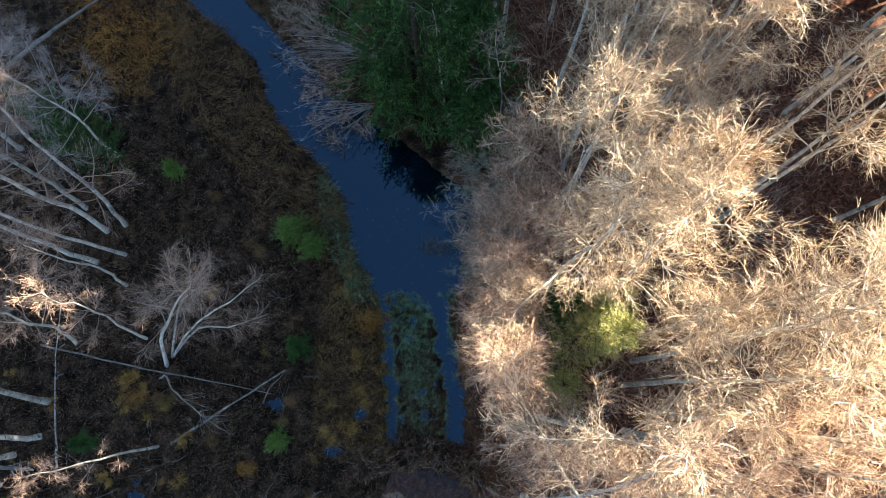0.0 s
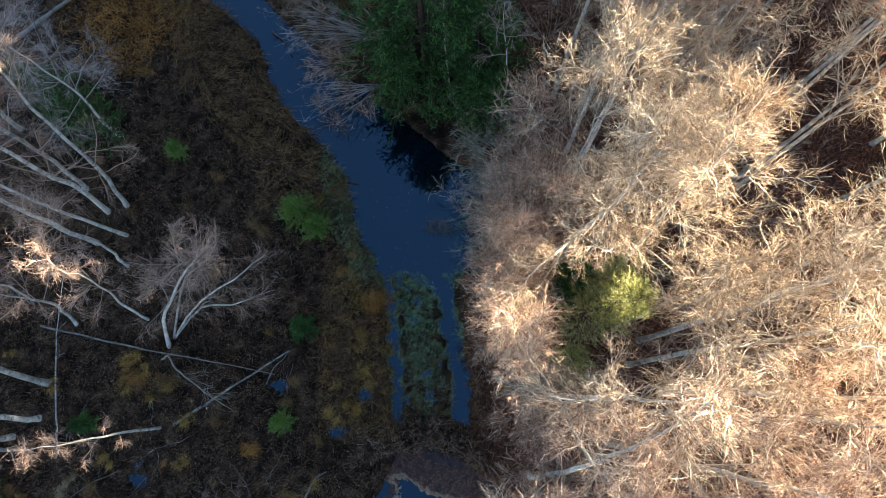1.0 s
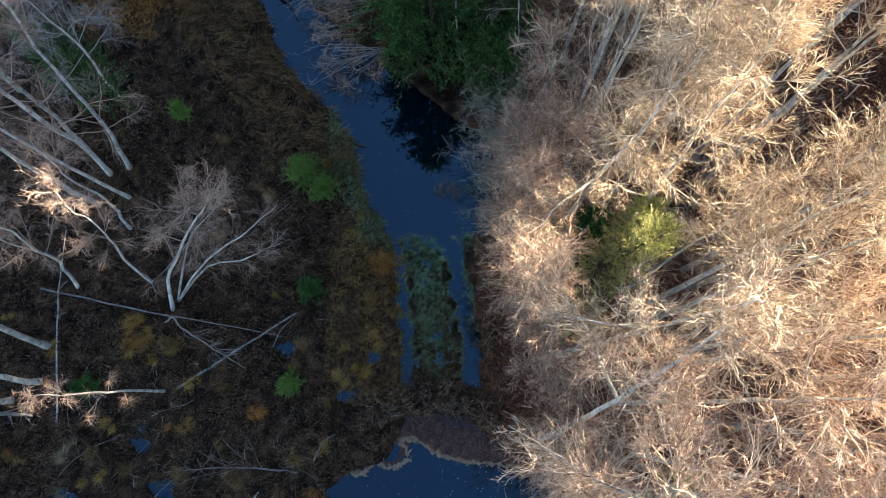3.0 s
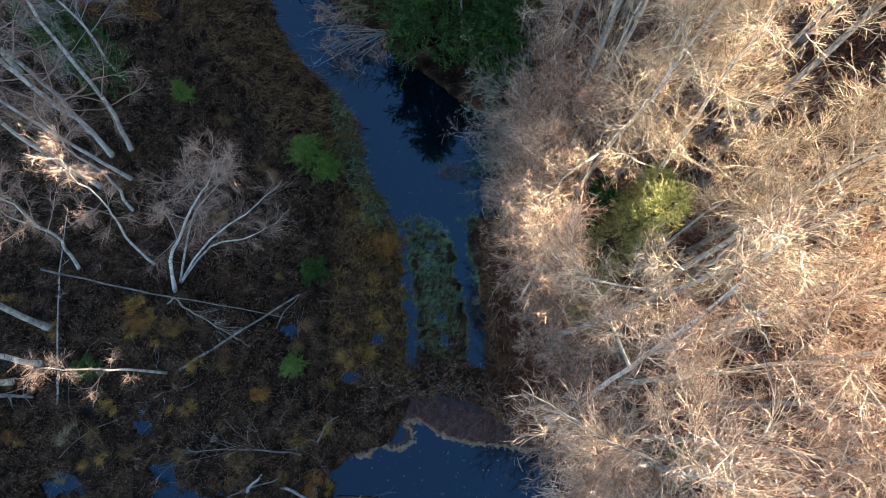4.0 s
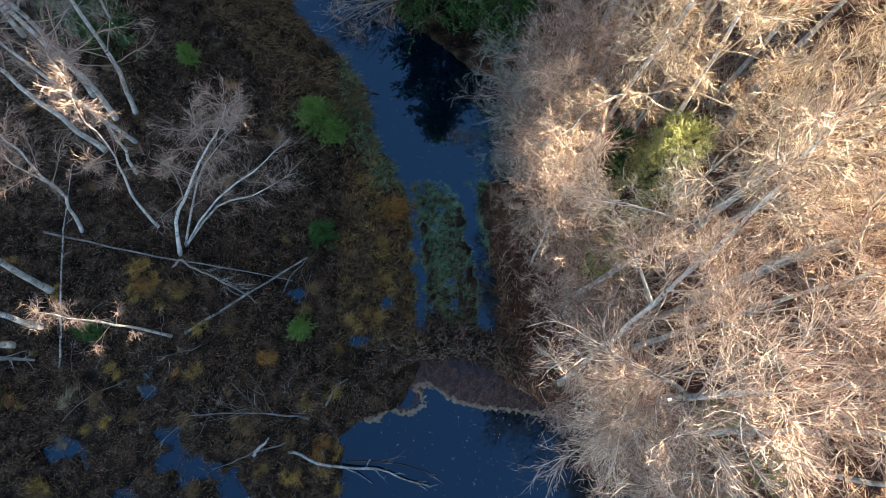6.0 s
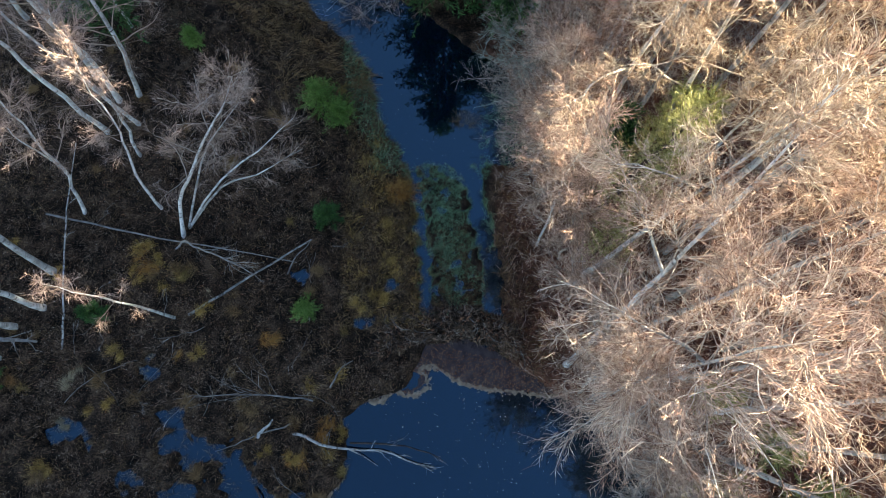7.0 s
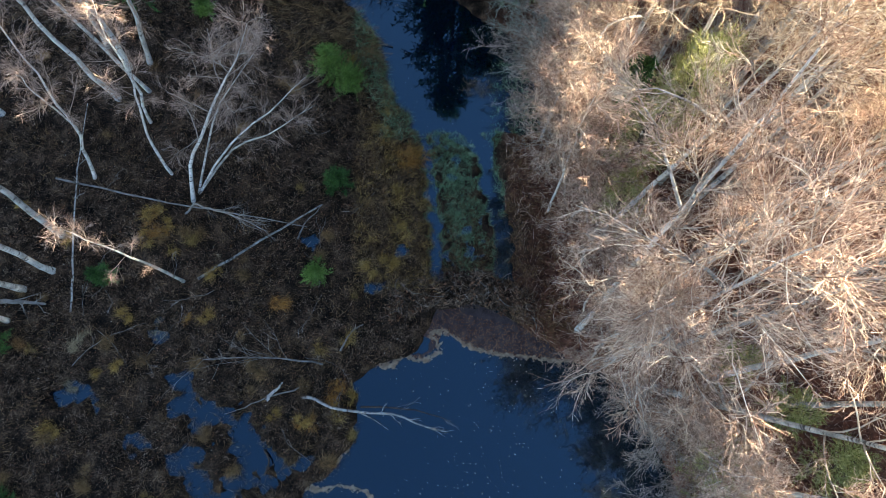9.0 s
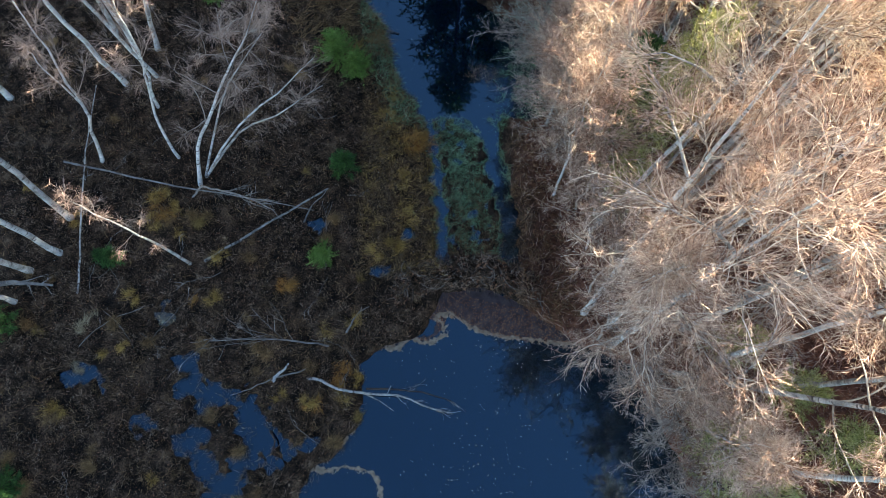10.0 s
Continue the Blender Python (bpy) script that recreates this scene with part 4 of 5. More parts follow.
def leaner(name, pts, r, seed, label, mat, sticks, stick_len, category="tree", forks=()):
    """A dead stem rooted at the first point, held clear of the ground along the others."""
    rng = np.random.default_rng(seed)
    x, y = pts[0]
    b = np.array([x, y, ground_z(x, y) - 0.1])
    path = smooth(np.vstack([[0, 0, 0], np.array(pts[1:]) - b]), 16) + np.cumsum(rng.normal(0, 0.022, (16, 3)), 0)
    root = thing(name, *b, label, category)
    stem = part("trunk", mesh_from("trunk", *tubes(path[None], np.array([r]), np.array([r * 0.35]), 9), mat), root)
    for q in forks:
        part("limb", mesh_from("limb", *tubes(smooth(np.array(q) - b, 9)[None], np.array([r * 0.5]), np.array([0.008]), 6), mat), stem)
    p, d, _ = along(rng, path[None], sticks, 0.35, 1.0)
    br = grow(rng, p, side_ways(rng, d, 0.7), stick_len * rng.uniform(0.4, 1.2, sticks), 6, 0.14, -0.03)
    for q in br:
        part("limb", mesh_from("limb", *tubes(q[None], np.array([r * 0.3]), np.array([0.004]), 5), mat), stem)
    p2, d2, _ = along(rng, br, 6, 0.2, 1.0)
    tw = grow(rng, p2, side_ways(rng, d2, 0.8), stick_len * rng.uniform(0.15, 0.45, len(p2)), 4, 0.2, -0.02)
    tagged(part("sprays", mesh_from("sprays", *ribbons(rng, tw, np.full(len(tw), 0.005)), mat), root), kind="stuff")
    return root


log("fallen_birch", (-7.87, 1.67), (-4.12, 4.07), 0.046, 701, "fallen white birch stem with dark bands", bow=0.05, taper=0.6)
log("fallen_birch", (-4.9, 3.0), (-4.15, 4.15), 0.03, 715, "thin fallen stem beside a birch log", mat=GREY_LOG)
log("fallen_birch", (-12.7, 4.95), (-4.56, 3.32), 0.038, 702, "long thin grey stem lying across the bog", mat=GREY_LOG, bow=-0.02, lift=0.2, taper=0.4)
leaner("dead_birch", [(-11.62, 0.47), (-11.4, 2.0, 0.9), (-11.05, 4.05, 1.9), (-10.6, 6.3, 2.8)], 0.034, 703, "thin dead banded birch stem leaning low over the bog", LOG_BARK, 3, 0.5)
leaner("broken_birch", [(-8.55, 3.85), (-8.0, 3.9, 0.9), (-7.3, 3.55, 1.7), (-6.5, 3.2, 2.4), (-5.7, 2.72, 3.0), (-5.1, 2.45, 3.1)], 0.038, 704, "crooked lichen-grey stem with forked twigs leaning low", GREY_LOG, 12, 0.9)
leaner("fallen_birch", [(-4.63, -1.89), (-4.13, -1.91, 0.28), (-3.58, -2.12, 0.36), (-2.54, -2.30, 0.34), (-1.72, -2.36, 0.30), (-0.77, -2.64, 0.22), (-0.01, -2.78, 0.12)], 0.052, 705, "pale dead birch reaching out over the pond", LOG_BARK, 7, 0.55, category="log", forks=[[(-2.83, -2.30, 0.33), (-2.30, -2.54, 0.20), (-1.85, -2.84, 0.06)]])
log("dead_branch", (-2.70, -2.19), (-0.14, -2.58), 0.03, 706, "thin black branch on the water", mat=DARK_WOOD, bow=0.12, lift=0.03, sticks=5, stick_len=0.6)
log("fallen_branch", (-3.86, -0.95), (-7.4, -0.9), 0.032, 707, "dead grey sapling with fanned twigs", mat=GREY_LOG, bow=-0.12, sticks=12, stick_len=1.5, lift=0.15)
log("fallen_branch", (-4.5, -1.6), (-6.7, -2.4), 0.028, 708, "thin dry stick across wet grass", mat=GREY_LOG, bow=0.03)
log("fallen_branch", (-5.45, -2.0), (-5.05, -1.45), 0.06, 709, "short broken white birch piece", bow=0.0)
log("fallen_branch", (-3.35, -0.55), (-2.75, 0.3), 0.035, 710, "small crooked grey branch", mat=GREY_LOG, sticks=2, stick_len=0.4)
log("fallen_branch", (-5.45, -3.4), (-5.3, -4.1), 0.035, 711, "dark stick standing in the puddle", mat=DARK_WOOD, lift=0.3)
log("fallen_birch", (-15.6, 15.6), (-12.1, 18.1), 0.10, 712, "grey mossy stem fallen among orange grass", mat=GREY_LOG, bow=0.1, lift=0.5)
log("fallen_birch", (-14.5, 0.8), (-12.3, 0.95), 0.10, 713, "lichen-covered stem with hanging twigs", mat=GREY_LOG, bow=0.1, sticks=7, stick_len=0.8, lift=0.0)
log("fallen_branch", (-11.3, -1.0), (-9.7, 0.1), 0.018, 714, "thin forked dry twig", mat=GREY_LOG, sticks=4, stick_len=0.6)
log("fallen_branch", (-2.0, 10.2), (-3.1, 10.9), 0.02, 716, "thin stick at the stream edge", mat=DARK_WOOD)
log("fallen_branch", (-5.6, 16.4), (-4.8, 15.4), 0.045, 717, "dark branch lying in the stream", mat=DARK_WOOD)
rs = np.random.default_rng(77)
for k in range(24):
    x, y = rs.uniform(-12, -2), rs.uniform(-5, 9)
    if ground_z(x, y) > 0.08:
        a, ln = rs.uniform(0, 6.28), rs.uniform(0.5, 1.6)
        log("dry_stick", (x, y), (x + ln * math.cos(a), y + ln * math.sin(a)), rs.uniform(0.005, 0.010), 720 + k, "thin dry stick on the bog", mat=GREY_LOG, lift=rs.uniform(0.05, 0.3), sticks=2, stick_len=0.5, category="stick")


# ---- undergrowth ----
def sprigs(rng, base, way, length, width, bend):
    """Short stiff stems of one tapering strip each."""
    n = len(base)
    side = unit(np.cross(way, rng.normal(0, 1, (n, 3)))) * width[:, None] / 2
    tip = base + unit(way + 0.3 * bend) * length[:, None]
    v = np.stack([base - side, base + side, tip + side * 0.3, tip - side * 0.3], 1).reshape(-1, 3)
    return v, np.arange(n * 4).reshape(n, 4)


def scatter(rng, n, x0, x1, y0, y1, keep):
    x, y = rng.uniform(x0, x1, n), rng.uniform(y0, y1, n)
    h = height(x, y)
    ok = keep(x, y, h, rng.random(n))
    return np.c_[x[ok], y[ok], np.maximum(h[ok], -0.02) - 0.02]


def field(name, rng, base, mat, length, width, up, lean, label, category, bend=0.5, make=blades, loose=0.6, swirl=0.0):
    n = len(base)
    turn = swirl * lumps(base[:, 0], base[:, 1], 0.75)
    way = rng.normal(0, loose, (n, 3)) + np.c_[lean[0] * np.cos(turn) - lean[1] * np.sin(turn), lean[0] * np.sin(turn) + lean[1] * np.cos(turn), np.full(n, up)]
    way[:, 2] = np.abs(way[:, 2]) + 0.05
    v, f = make(rng, base, unit(way), rng.uniform(*length, n), rng.uniform(*width, n), rng.normal(0, bend, (n, 3)) - np.array([0, 0, bend]))
    return tagged(new(name, mesh_from(name, v, f, mat, smooth=False)), label, category, kind="stuff")


rg = np.random.default_rng(21)
hc = scatter(rg, 46000, -17, -0.9, -7, 20, lambda x, y, h, q: (h > 0.03) & (q < 0.45 + 0.35 * lumps(x, y, 0.8) + 0.25 * lumps(y, x, 2.1)))
hk = np.repeat(np.arange(len(hc)), 14)
ha, hr = rg.uniform(0, 6.28, len(hk)), rg.random(len(hk)) ** 0.7
hs = rg.uniform(0.06, 0.20, len(hc))[hk]
out = np.c_[np.cos(ha) * hr, np.sin(ha) * hr, np.zeros(len(hk))]
hv, hf = sprigs(rg, hc[hk] + out * hs[:, None] * 0.6, unit(out * 0.9 + np.array([0, 0, 0.75]) + rg.normal(0, 0.35, (len(hk), 3))), hs * rg.uniform(0.5, 1.15, len(hk)), rg.uniform(0.009, 0.019, len(hk)), out * 0.6 + rg.normal(0, 0.4, (len(hk), 3)))
tagged(new("heather", mesh_from("heather", hv, hf, HEATH, smooth=False)), "dark brown leafless heather and bog myrtle in tufts", "heather", kind="stuff")
field("moss_grass", rg, scatter(rg, 60000, -17, -0.9, -7, 20, lambda x, y, h, q: (h > 0.02) & (q < 0.3 - 0.4 * lumps(x, y, 0.7))), SEDGE, (0.15, 0.40), (0.006, 0.013), 0.5, (0, 0), "withered brown grass on the bog", "grass")
field("sedge", rg, scatter(rg, 56000, -10.5, -1.6, 9.3, 21, lambda x, y, h, q: (h > 0.0) & (x > np.interp(y, SL_Y, SL_X) - 3.4) & (q < 0.5 + 0.45 * lumps(x, y, 1.6))), SEDGE, (0.3, 0.7), (0.008, 0.014), 0.3, (0.45, -0.35), "tall withered sedge bent towards the stream", "grass", 0.45, loose=0.2, swirl=0.9)
field("bank_grass", rg, scatter(rg, 30000, -3.0, -0.4, 1.2, 9.0, lambda x, y, h, q: (h > -0.02) & (q < 0.04 + 0.45 * lumps(x, y, 1.3) + 0.3 * lumps(y, x, 3.1) - 0.2 * step(-x, 1.7, 3.0))), GOLD, (0.15, 0.42), (0.005, 0.011), 0.5, (0.3, -0.1), "yellow-brown grass along the flooded track", "grass", 0.6)
field("bank_grass", rg, scatter(rg, 34000, -3.2, -0.5, 1.2, 9.5, lambda x, y, h, q: (h > 0.0) & (q < 0.55 + 0.3 * lumps(x, y, 2.3))), SEDGE, (0.10, 0.32), (0.005, 0.012), 0.5, (0.2, -0.1), "withered brown grass along the flooded track", "grass", 0.6)
field("dam_twigs", rg, scatter(rg, 2600, -1.9, 2.6, 0.2, 2.2, lambda x, y, h, q: (np.abs(y - np.interp(x, [-1.9, -1, 0, 1.2, 2.6], [0.85, 1.25, 1.45, 1.4, 0.7])) < 0.5) & (q < 0.5)) + np.array([0, 0, 0.05]), GREY_TWIG, (0.1, 0.35), (0.007, 0.014), 0.5, (0, 0), "pale dead twigs caught on the dam", "twigs", make=sprigs)
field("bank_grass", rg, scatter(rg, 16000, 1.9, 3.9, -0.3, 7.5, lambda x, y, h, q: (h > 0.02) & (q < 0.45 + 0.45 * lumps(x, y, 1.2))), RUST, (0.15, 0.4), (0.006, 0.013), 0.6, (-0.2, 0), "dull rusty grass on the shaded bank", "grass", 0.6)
field("orange_grass", rg, scatter(rg, 26000, -15.5, -8.2, 14.2, 21, lambda x, y, h, q: (h > 0.0) & (q < 1.15 - np.hypot(x + 11.4, y - 16.8) / 2.4 + 0.35 * lumps(x + 3, y, 1.3))), ORANGE, (0.2, 0.55), (0.008, 0.018), 0.6, (0.2, -0.2), "rusty orange grass by the birches", "grass", 0.6)
field("orange_clump", rg, scatter(rg, 1300, -1.75, -0.75, 5.3, 6.4, lambda x, y, h, q: (h > -0.3) & (np.hypot((x + 1.15) / 0.55, (y - 5.8) / 0.33) < 0.8 + 0.5 * lumps(x, y, 2.6))), ORANGE, (0.25, 0.5), (0.007, 0.015), 0.5, (0.4, -0.2), "bright orange grass clump beside the water", "grass", 0.6)
field("water_weed", rg, scatter(rg, 84000, -1.4, 1.8, 1.7, 9.1, lambda x, y, h, q: (h > -0.12) & (h < 0.12) & (q < 0.85 + 0.4 * lumps(x, y, 1.6) + 0.2 * lumps(y, x, 4.7) - 0.55 * step(y, 6.0, 9.2) - 0.4 * step(-y, -4.0, -2.2))), WEED, (0.06, 0.18), (0.007, 0.014), 0.3, (0.1, -0.1), "green grass lying in shallow water between the wheel ruts", "grass", 0.5)
field("bank_sedge", rg, scatter(rg, 9000, -3.4, -0.8, 6.5, 12, lambda x, y, h, q: (h > -0.05) & (x > np.interp(y, SL_Y, SL_X) - 0.9) & (q < 0.8)), WEED, (0.2, 0.45), (0.007, 0.015), 0.5, (0.3, -0.1), "olive green sedge on the stream edge", "grass", 0.6)
field("flooded_grass", rg, scatter(rg, 16000, -1.0, 1.9, 1.7, 4.6, lambda x, y, h, q: (h > -0.15) & (h < 0.14) & (q < 0.75 - 0.45 * step(y, 2.6, 4.6) + 0.3 * lumps(x, y, 2.3))), SEDGE, (0.08, 0.22), (0.005, 0.011), 0.4, (0.1, -0.1), "withered brown grass lying between the wheel ruts", "grass", 0.5)
field("flooded_grass", rg, scatter(rg, 15000, 1.5, 3.4, 4.6, 9.6, lambda x, y, h, q: (h < 0.05) & (q < 0.35 + 0.45 * lumps(x, y, 1.9) + 0.2 * lumps(y, x, 4.3))), WEED, (0.12, 0.34), (0.006, 0.013), 0.5, (-0.1, 0), "dark green grass standing in flooded bank water", "grass", 0.5)
field("sedge_island", rg, scatter(rg, 900, 0.3, 1.4, 8.1, 9.1, lambda x, y, h, q: np.hypot((x - 0.85) / 0.5, (y - 8.6) / 0.3) < 0.75 + 0.4 * lumps(x, y, 2.6)), SEDGE, (0.2, 0.45), (0.005, 0.011), 0.8, (0, -0.2), "brown sedge clump standing in the stream", "grass", 0.5)
field("forest_scrub", rg, scatter(rg, 70000, 1.8, 17, -7, 20, lambda x, y, h, q: (h > 0.03) & (q < 0.7)), RED_TWIG, (0.2, 0.5), (0.008, 0.014), 0.8, (0, 0), "low reddish twigs of blueberry on the wood floor", "scrub", make=sprigs)
field("puddle_grass", rg, scatter(rg, 62000, -13, -3, -7, 0.6, lambda x, y, h, q: (h > -0.37) & (h < 0.14) & (q < 0.3 + 0.55 * lumps(x, y, 2.3) + 0.3 * lumps(y, x, 4.9) + 2.2 * np.maximum(0, h + 0.12))), SEDGE, (0.10, 0.30), (0.005, 0.011), 0.35, (0, 0), "withered marsh grass standing in puddles", "grass", 0.7)
field("dam_debris", rg, scatter(rg, 13000, -1.9, 2.6, 0.2, 2.2, lambda x, y, h, q: (np.abs(y - np.interp(x, [-1.9, -1, 0, 1.2, 2.6], [0.85, 1.25, 1.45, 1.4, 0.7])) < 0.6) & (q < 0.45 + 0.5 * lumps(x, y, 2.7))) + np.array([0, 0, 0.03]), HEATH, (0.12, 0.38), (0.008, 0.018), 0.8, (0, 0), "dark heap of twigs and sods damming the pond", "debris", 0.4)


def leaves(name, rng, pts, mat, size, label, category="leaves", tilt=0.5):
    n = len(pts)
    nrm = unit(rng.normal(0, tilt, (n, 3)) + np.array([0, 0, 1.0]))
    u = unit(np.cross(nrm, rng.normal(0, 1, (n, 3))))
    w = np.cross(nrm, u)
    r = rng.uniform(*size, n)[:, None]
    v = np.stack([pts - u * r, pts - w * r * 0.55 + nrm * r * 0.15, pts + u * r, pts + w * r * 0.55 + nrm * r * 0.15], 1).reshape(-1, 3)
    f = np.arange(n * 4).reshape(n, 4)
    return tagged(new(name, mesh_from(name, v, f, mat, smooth=False)), label, category, kind="stuff")


leaves("leaf_litter", rg, scatter(rg, 36000, 1.9, 17, -7, 21, lambda x, y, h, q: h > 0.04) + np.array([0, 0, 0.035]), LEAF, (0.025, 0.05), "reddish brown fallen leaves on the wood floor")
leaves("leaf_litter", rg, scatter(rg, 9000, -15, -1, -7, 18, lambda x, y, h, q: h > 0.04) + np.array([0, 0, 0.05]), LEAF, (0.018, 0.035), "scattered brown leaves on the bog")
leaves("bog_leaves", rg, scatter(rg, 2600, -15, -1, -7, 18, lambda x, y, h, q: h > 0.04) + np.array([0, 0, 0.14]), PALE_LEAF, (0.010, 0.02), "tiny pale leaves caught on the heather")
leaves("dam_leaves", rg, scatter(rg, 3500, -1.9, 2.8, 0.0, 2.2, lambda x, y, h, q: (np.abs(y - np.interp(x, [-1.9, -1, 0, 1.2, 2.6], [0.8, 1.2, 1.4, 1.35, 0.6])) < 0.55) & (q < 0.45 + 0.5 * lumps(x, y, 3.3))) + np.array([0, 0, 0.07]), LEAF, (0.025, 0.06), "brown leaves heaped on the dam", tilt=0.9)


# ---- tussocks ----
def tussock(seed, mat, size, label):
    rng = np.random.default_rng(seed)
    root = thing("grass_tussock", 0, 0, 0, label, "grass tussock", "tussocks on the bog")
    n, c = 520, 4
    k = rng.integers(0, c, n)
    spot, lean = rng.normal(0, 0.13, (c, 2))[k], (rng.normal(0, 0.5, 2) + rng.normal(0, 0.45, (c, 2)))[k]
    a = rng.uniform(0, 6.28, n)
    way = unit(np.c_[np.cos(a) * 0.5 + lean[:, 0], np.sin(a) * 0.5 + lean[:, 1], rng.uniform(0.15, 1.4, n)])
    base = np.c_[spot + rng.normal(0, 0.07, (n, 2)), np.full(n, -0.02)]
    v, f = blades(rng, base, way, size * rng.uniform(0.5, 1.0, c)[k] * rng.uniform(0.3, 1.0, n), rng.uniform(0.004, 0.009, n), np.c_[way[:, :2] * 0.6, np.full(n, -0.9)] + rng.normal(0, 0.35, (n, 3)))
    tagged(part("tuft", mesh_from("tuft", v, f, mat, smooth=False), root), kind="stuff")
    return root


KINDS = [tussock(801, GOLD, 0.5, "golden brown grass tussock on wet bog"), tussock(802, PALE, 0.42, "pale straw grass tussock on wet bog"), tussock(803, SEDGE, 0.5, "withered brown grass tussock"), tussock(804, OLIVE, 0.42, "olive green grass tussock"), tussock(805, ORANGE, 0.45, "rusty orange grass tussock")]
spots = [(4, -9.35, 3.3), (4, -9.7, 3.6), (4, -9.1, 3.1), (0, -9.5, 3.9), (4, -8.9, 3.3), (1, -7.25, 2.35), (0, -9.9, 0.5), (1, -11.05, -0.3), (3, -12.6, -0.55), (1, -11.35, -1.45), (0, -7.4, 1.9), (0, -9.4, 3.8), (4, -8.2, 0.3), (4, -3.5, -1.7), (4, -3.3, -1.5), (0, -3.0, -2.0), (4, -4.5, -2.7), (4, -4.2, -2.5), (0, -5.2, -2.5), (0, -9.0, 3.5), (0, -9.7, 3.0), (0, -8.8, 2.7),
         (4, -4.0, -3.5), (0, -4.4, -2.6), (0, -3.4, -2.3), (2, -7.0, -3.0), (4, -5.4, 0.9), (0, -2.3, 6.9), (0, -2.0, 7.6), (0, -1.9, 4.6), (0, -1.7, 3.6), (4, -1.5, 5.7), (0, -2.5, 2.0), (0, -2.0, 2.2)]
rt = random.Random(9)
while len(spots) < 110:
    x, y = rt.uniform(-14, -2.6), rt.uniform(-6, 3.4) if rt.random() < 0.75 else rt.uniform(3, 14)
    if -0.13 < ground_z(x, y):
        spots.append((rt.choice((0, 2, 2, 3, 2, 2, 2, 2)), x, y))
used = set()
for k, x, y in spots:
    m = pose(x, y, ground_z(x, y) - 0.01, 0, 0, rt.uniform(0, 360)) @ Matrix.Scale(rt.uniform(0.6, 1.05), 4)
    if k in used:
        o = copy_thing(KINDS[k], m)
        o.scale = [rt.uniform(0.6, 1.05)] * 3
    else:
        KINDS[k].matrix_basis = m
        used.add(k)


# ---- pond surface ----
def foam_line(name, pts, width, seed, label):
    """A winding rim of floating scum with crumbling edges."""
    rng = np.random.default_rng(seed)
    p = np.array(pts, float)
    line = smooth(np.c_[p, np.zeros(len(p))], 160)[:, :2]
    lo, hi = p.min(0) - 0.35, p.max(0) + 0.35
    X, Y = np.meshgrid(np.arange(lo[0], hi[0], 0.022), np.arange(lo[1], hi[1], 0.022))
    wx, wy = X + 0.05 * lumps(X, Y, 4.3), Y + 0.05 * lumps(Y, X, 5.1)
    far = np.full(X.shape, 9.0)
    for a in line:
        far = np.minimum(far, np.hypot(wx - a[0], wy - a[1]))
    w = width * (0.62 + 0.2 * lumps(X, Y, 2.3) + 0.16 * lumps(Y, X, 9.7)) + rng.normal(0, 0.012, X.shape)
    Z = 0.011 + 0.010 * np.clip(1 - far / width, 0, 1) + rng.normal(0, 0.0016, X.shape)
    i = np.arange(X.size).reshape(X.shape)
    q = np.stack([i[:-1, :-1], i[:-1, 1:], i[1:, 1:], i[1:, :-1]], -1).reshape(-1, 4)
    q = q[((far - w) < 0)[:-1, :-1].reshape(-1)]
    keep, inv = np.unique(q, return_inverse=True)
    tagged(new(name, mesh_from(name, np.stack([X, Y, Z], -1).reshape(-1, 3)[keep], inv.reshape(-1, 4), FOAM)), label, "foam", kind="stuff")


foam_line("foam", [(-2.3, -0.9), (-1.81, -0.97), (-1.52, -0.63), (-0.92, -0.81), (-0.36, -0.48), (-0.63, -0.02), (-0.25, 0.07), (0.13, -0.11), (0.59, -0.4), (1.27, -0.58), (2.02, -0.69), (2.78, -0.76), (3.9, -0.85)], 0.12, 901, "winding tan foam line on the pond")
foam_line("foam", [(-3.04, -3.43), (-3.44, -3.75), (-4.08, -3.99), (-4.35, -4.17), (-4.3, -4.37), (-3.8, -4.54), (-3.32, -4.42), (-2.75, -4.48), (-2.33, -4.75), (-2.16, -5.21), (-2.1, -5.8)], 0.09, 902, "winding tan foam line by the reeds")


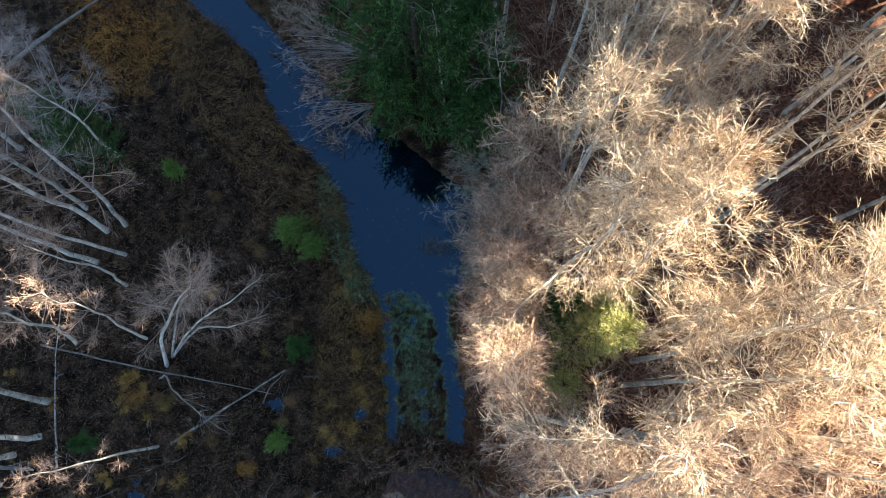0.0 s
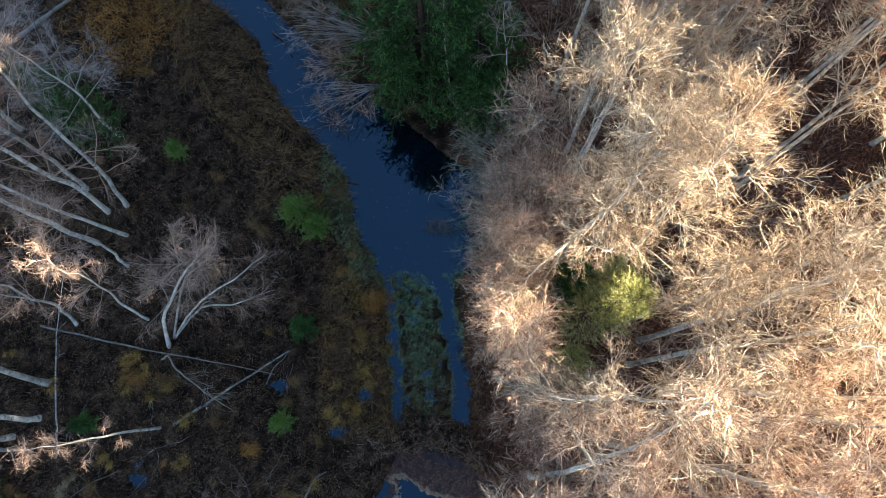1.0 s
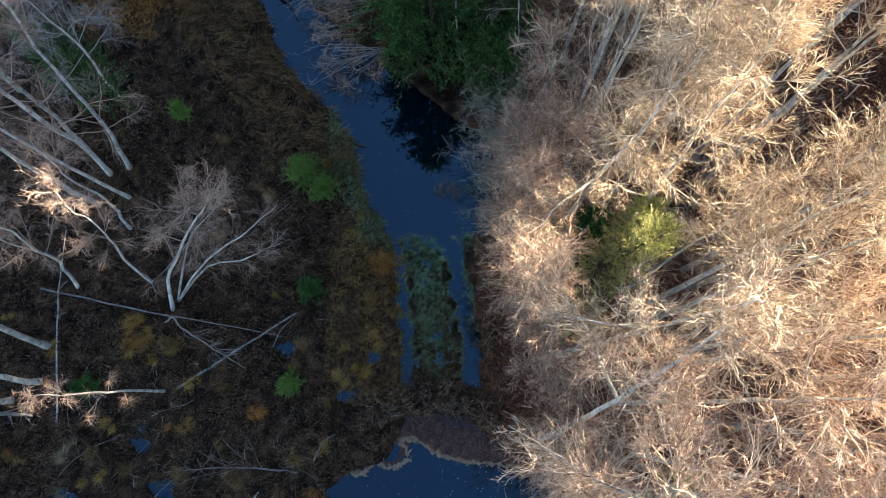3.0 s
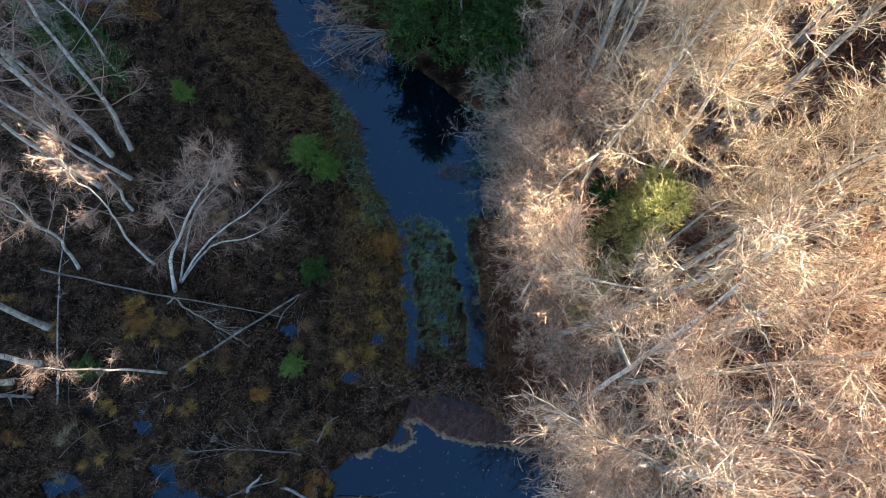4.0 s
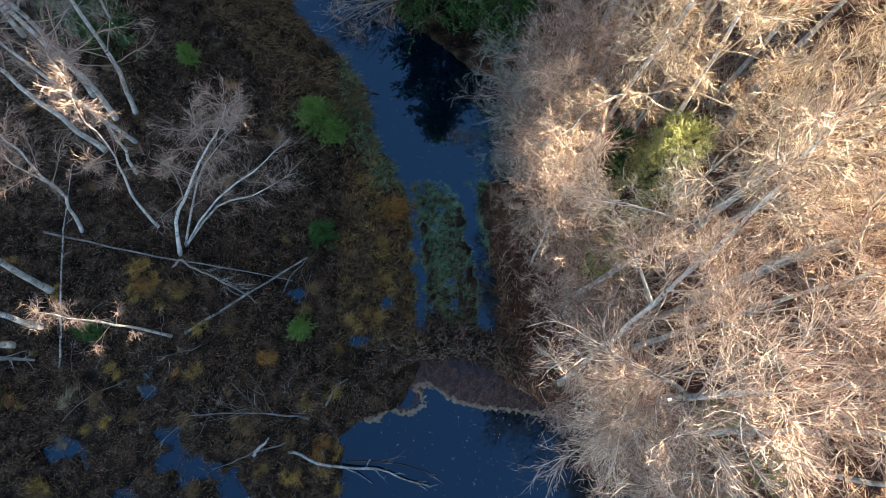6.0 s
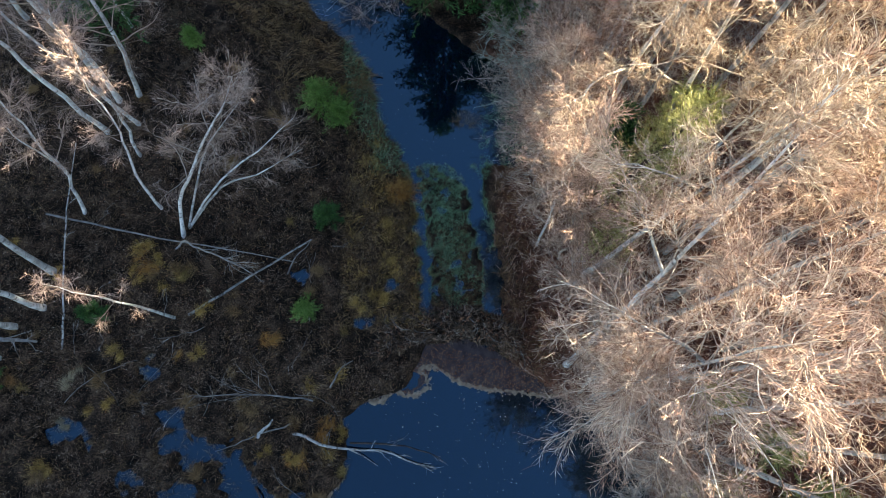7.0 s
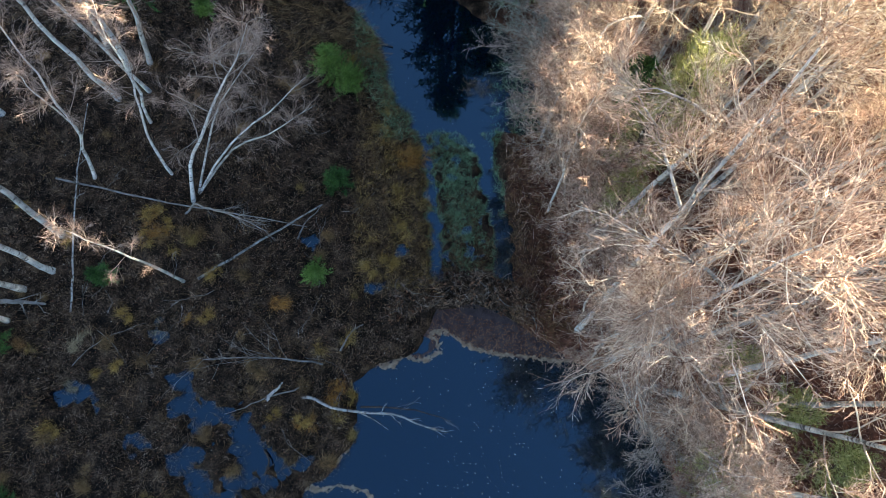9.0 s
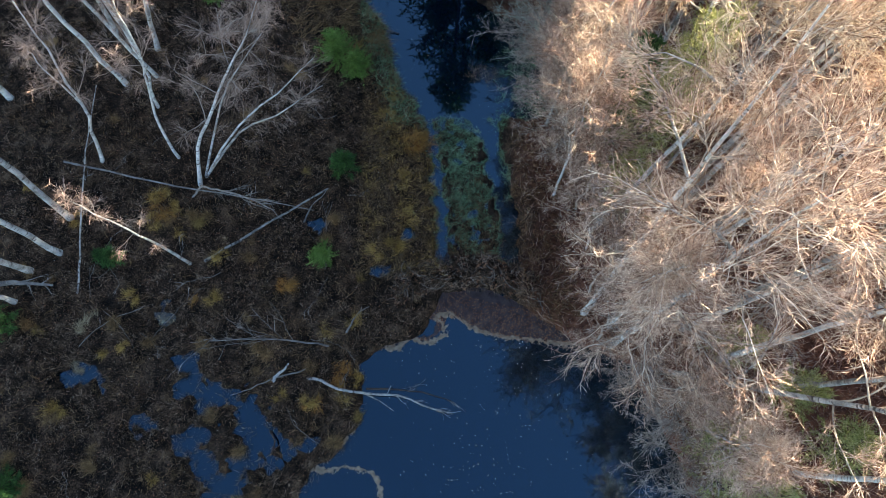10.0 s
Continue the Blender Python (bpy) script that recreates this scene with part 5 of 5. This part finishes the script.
def silt_sheet():
    """Leaf scum that floats between the dam and the foam line."""
    gx, gy = np.linspace(-2.2, 4.2, 130), np.linspace(-1.1, 1.7, 60)
    X, Y = np.meshgrid(gx, gy)
    line = np.interp(X, [-2.6, -1.9, -1.5, -0.9, -0.4, -0.25, 0.13, 0.59, 1.27, 2.02, 4.2], [-1.0, -0.95, -0.65, -0.8, -0.4, 0.05, -0.1, -0.4, -0.58, -0.7, -0.85])
    s = Y - line + 0.06 * lumps(X, Y, 3)
    hole = np.hypot((X + 1.08) / 0.48, (Y + 0.33) / 0.28) < 1 + 0.2 * lumps(X, Y, 2.5)
    Z = np.where((s > 0) & (s < 1.7 + 0.3 * lumps(X, Y, 2.2) + 0.12 * lumps(Y, X, 5.3)) & ~hole, 0.007, -0.03)
    i = np.arange(X.size).reshape(X.shape)
    q = np.stack([i[:-1, :-1], i[:-1, 1:], i[1:, 1:], i[1:, :-1]], -1).reshape(-1, 4)
    tagged(new("leaf_scum", mesh_from("leaf_scum", np.stack([X, Y, Z], -1).reshape(-1, 3), q, SILT)), "greyish purple film of leaf scum on the pond", "scum", kind="stuff")


silt_sheet()
fl = np.random.default_rng(33)
fx, fy = fl.uniform(-2.2, 4.0, 9000), fl.uniform(-1.0, 1.5, 9000)
near = fy - np.interp(fx, [-2.6, -1.9, -1.5, -0.9, -0.4, -0.25, 0.13, 0.59, 1.27, 2.02, 4.2], [-1.0, -0.95, -0.65, -0.8, -0.4, 0.05, -0.1, -0.4, -0.58, -0.7, -0.85])
ok = (near > 0) & (near < 1.0) & (np.hypot((fx + 1.08) / 0.48, (fy + 0.33) / 0.28) > 1.1) & (height(fx, fy) < 0.05)
leaves("film_leaves", fl, np.c_[fx[ok], fy[ok], np.full(ok.sum(), 0.016)], LEAF, (0.012, 0.03), "small brown leaves drifted against the dam", tilt=0.1)
for k in range(34):
    x = rs.uniform(-1.7, 2.4)
    y = float(np.interp(x, [-1.9, -1, 0, 1.2, 2.6], [0.85, 1.25, 1.45, 1.4, 0.7])) + rs.uniform(-0.4, 0.4)
    a, ln = rs.uniform(0, 6.28), rs.uniform(0.3, 0.9)
    log("dam_stick", (x, y), (x + ln * math.cos(a), y + ln * math.sin(a)), rs.uniform(0.008, 0.02), 780 + k, "dark wet stick heaped on the dam", mat=GREY_LOG if k % 3 == 0 else DARK_WOOD, lift=rs.uniform(0.05, 0.35), category="stick")
pf = np.random.default_rng(31)
leaves("floating_leaves", pf, np.c_[pf.normal(1.0, 1.5, 260), pf.uniform(-6, -0.7, 260), np.full(260, 0.012)], PALE_LEAF, (0.012, 0.026), "tiny pale leaves floating on the pond", tilt=0.05)
leaves("floating_leaves", pf, np.c_[pf.uniform(-1.6, 1.8, 110), pf.uniform(4, 11, 110), np.full(110, 0.012)], PALE_LEAF, (0.010, 0.02), "tiny pale leaves floating on the stream", tilt=0.05)
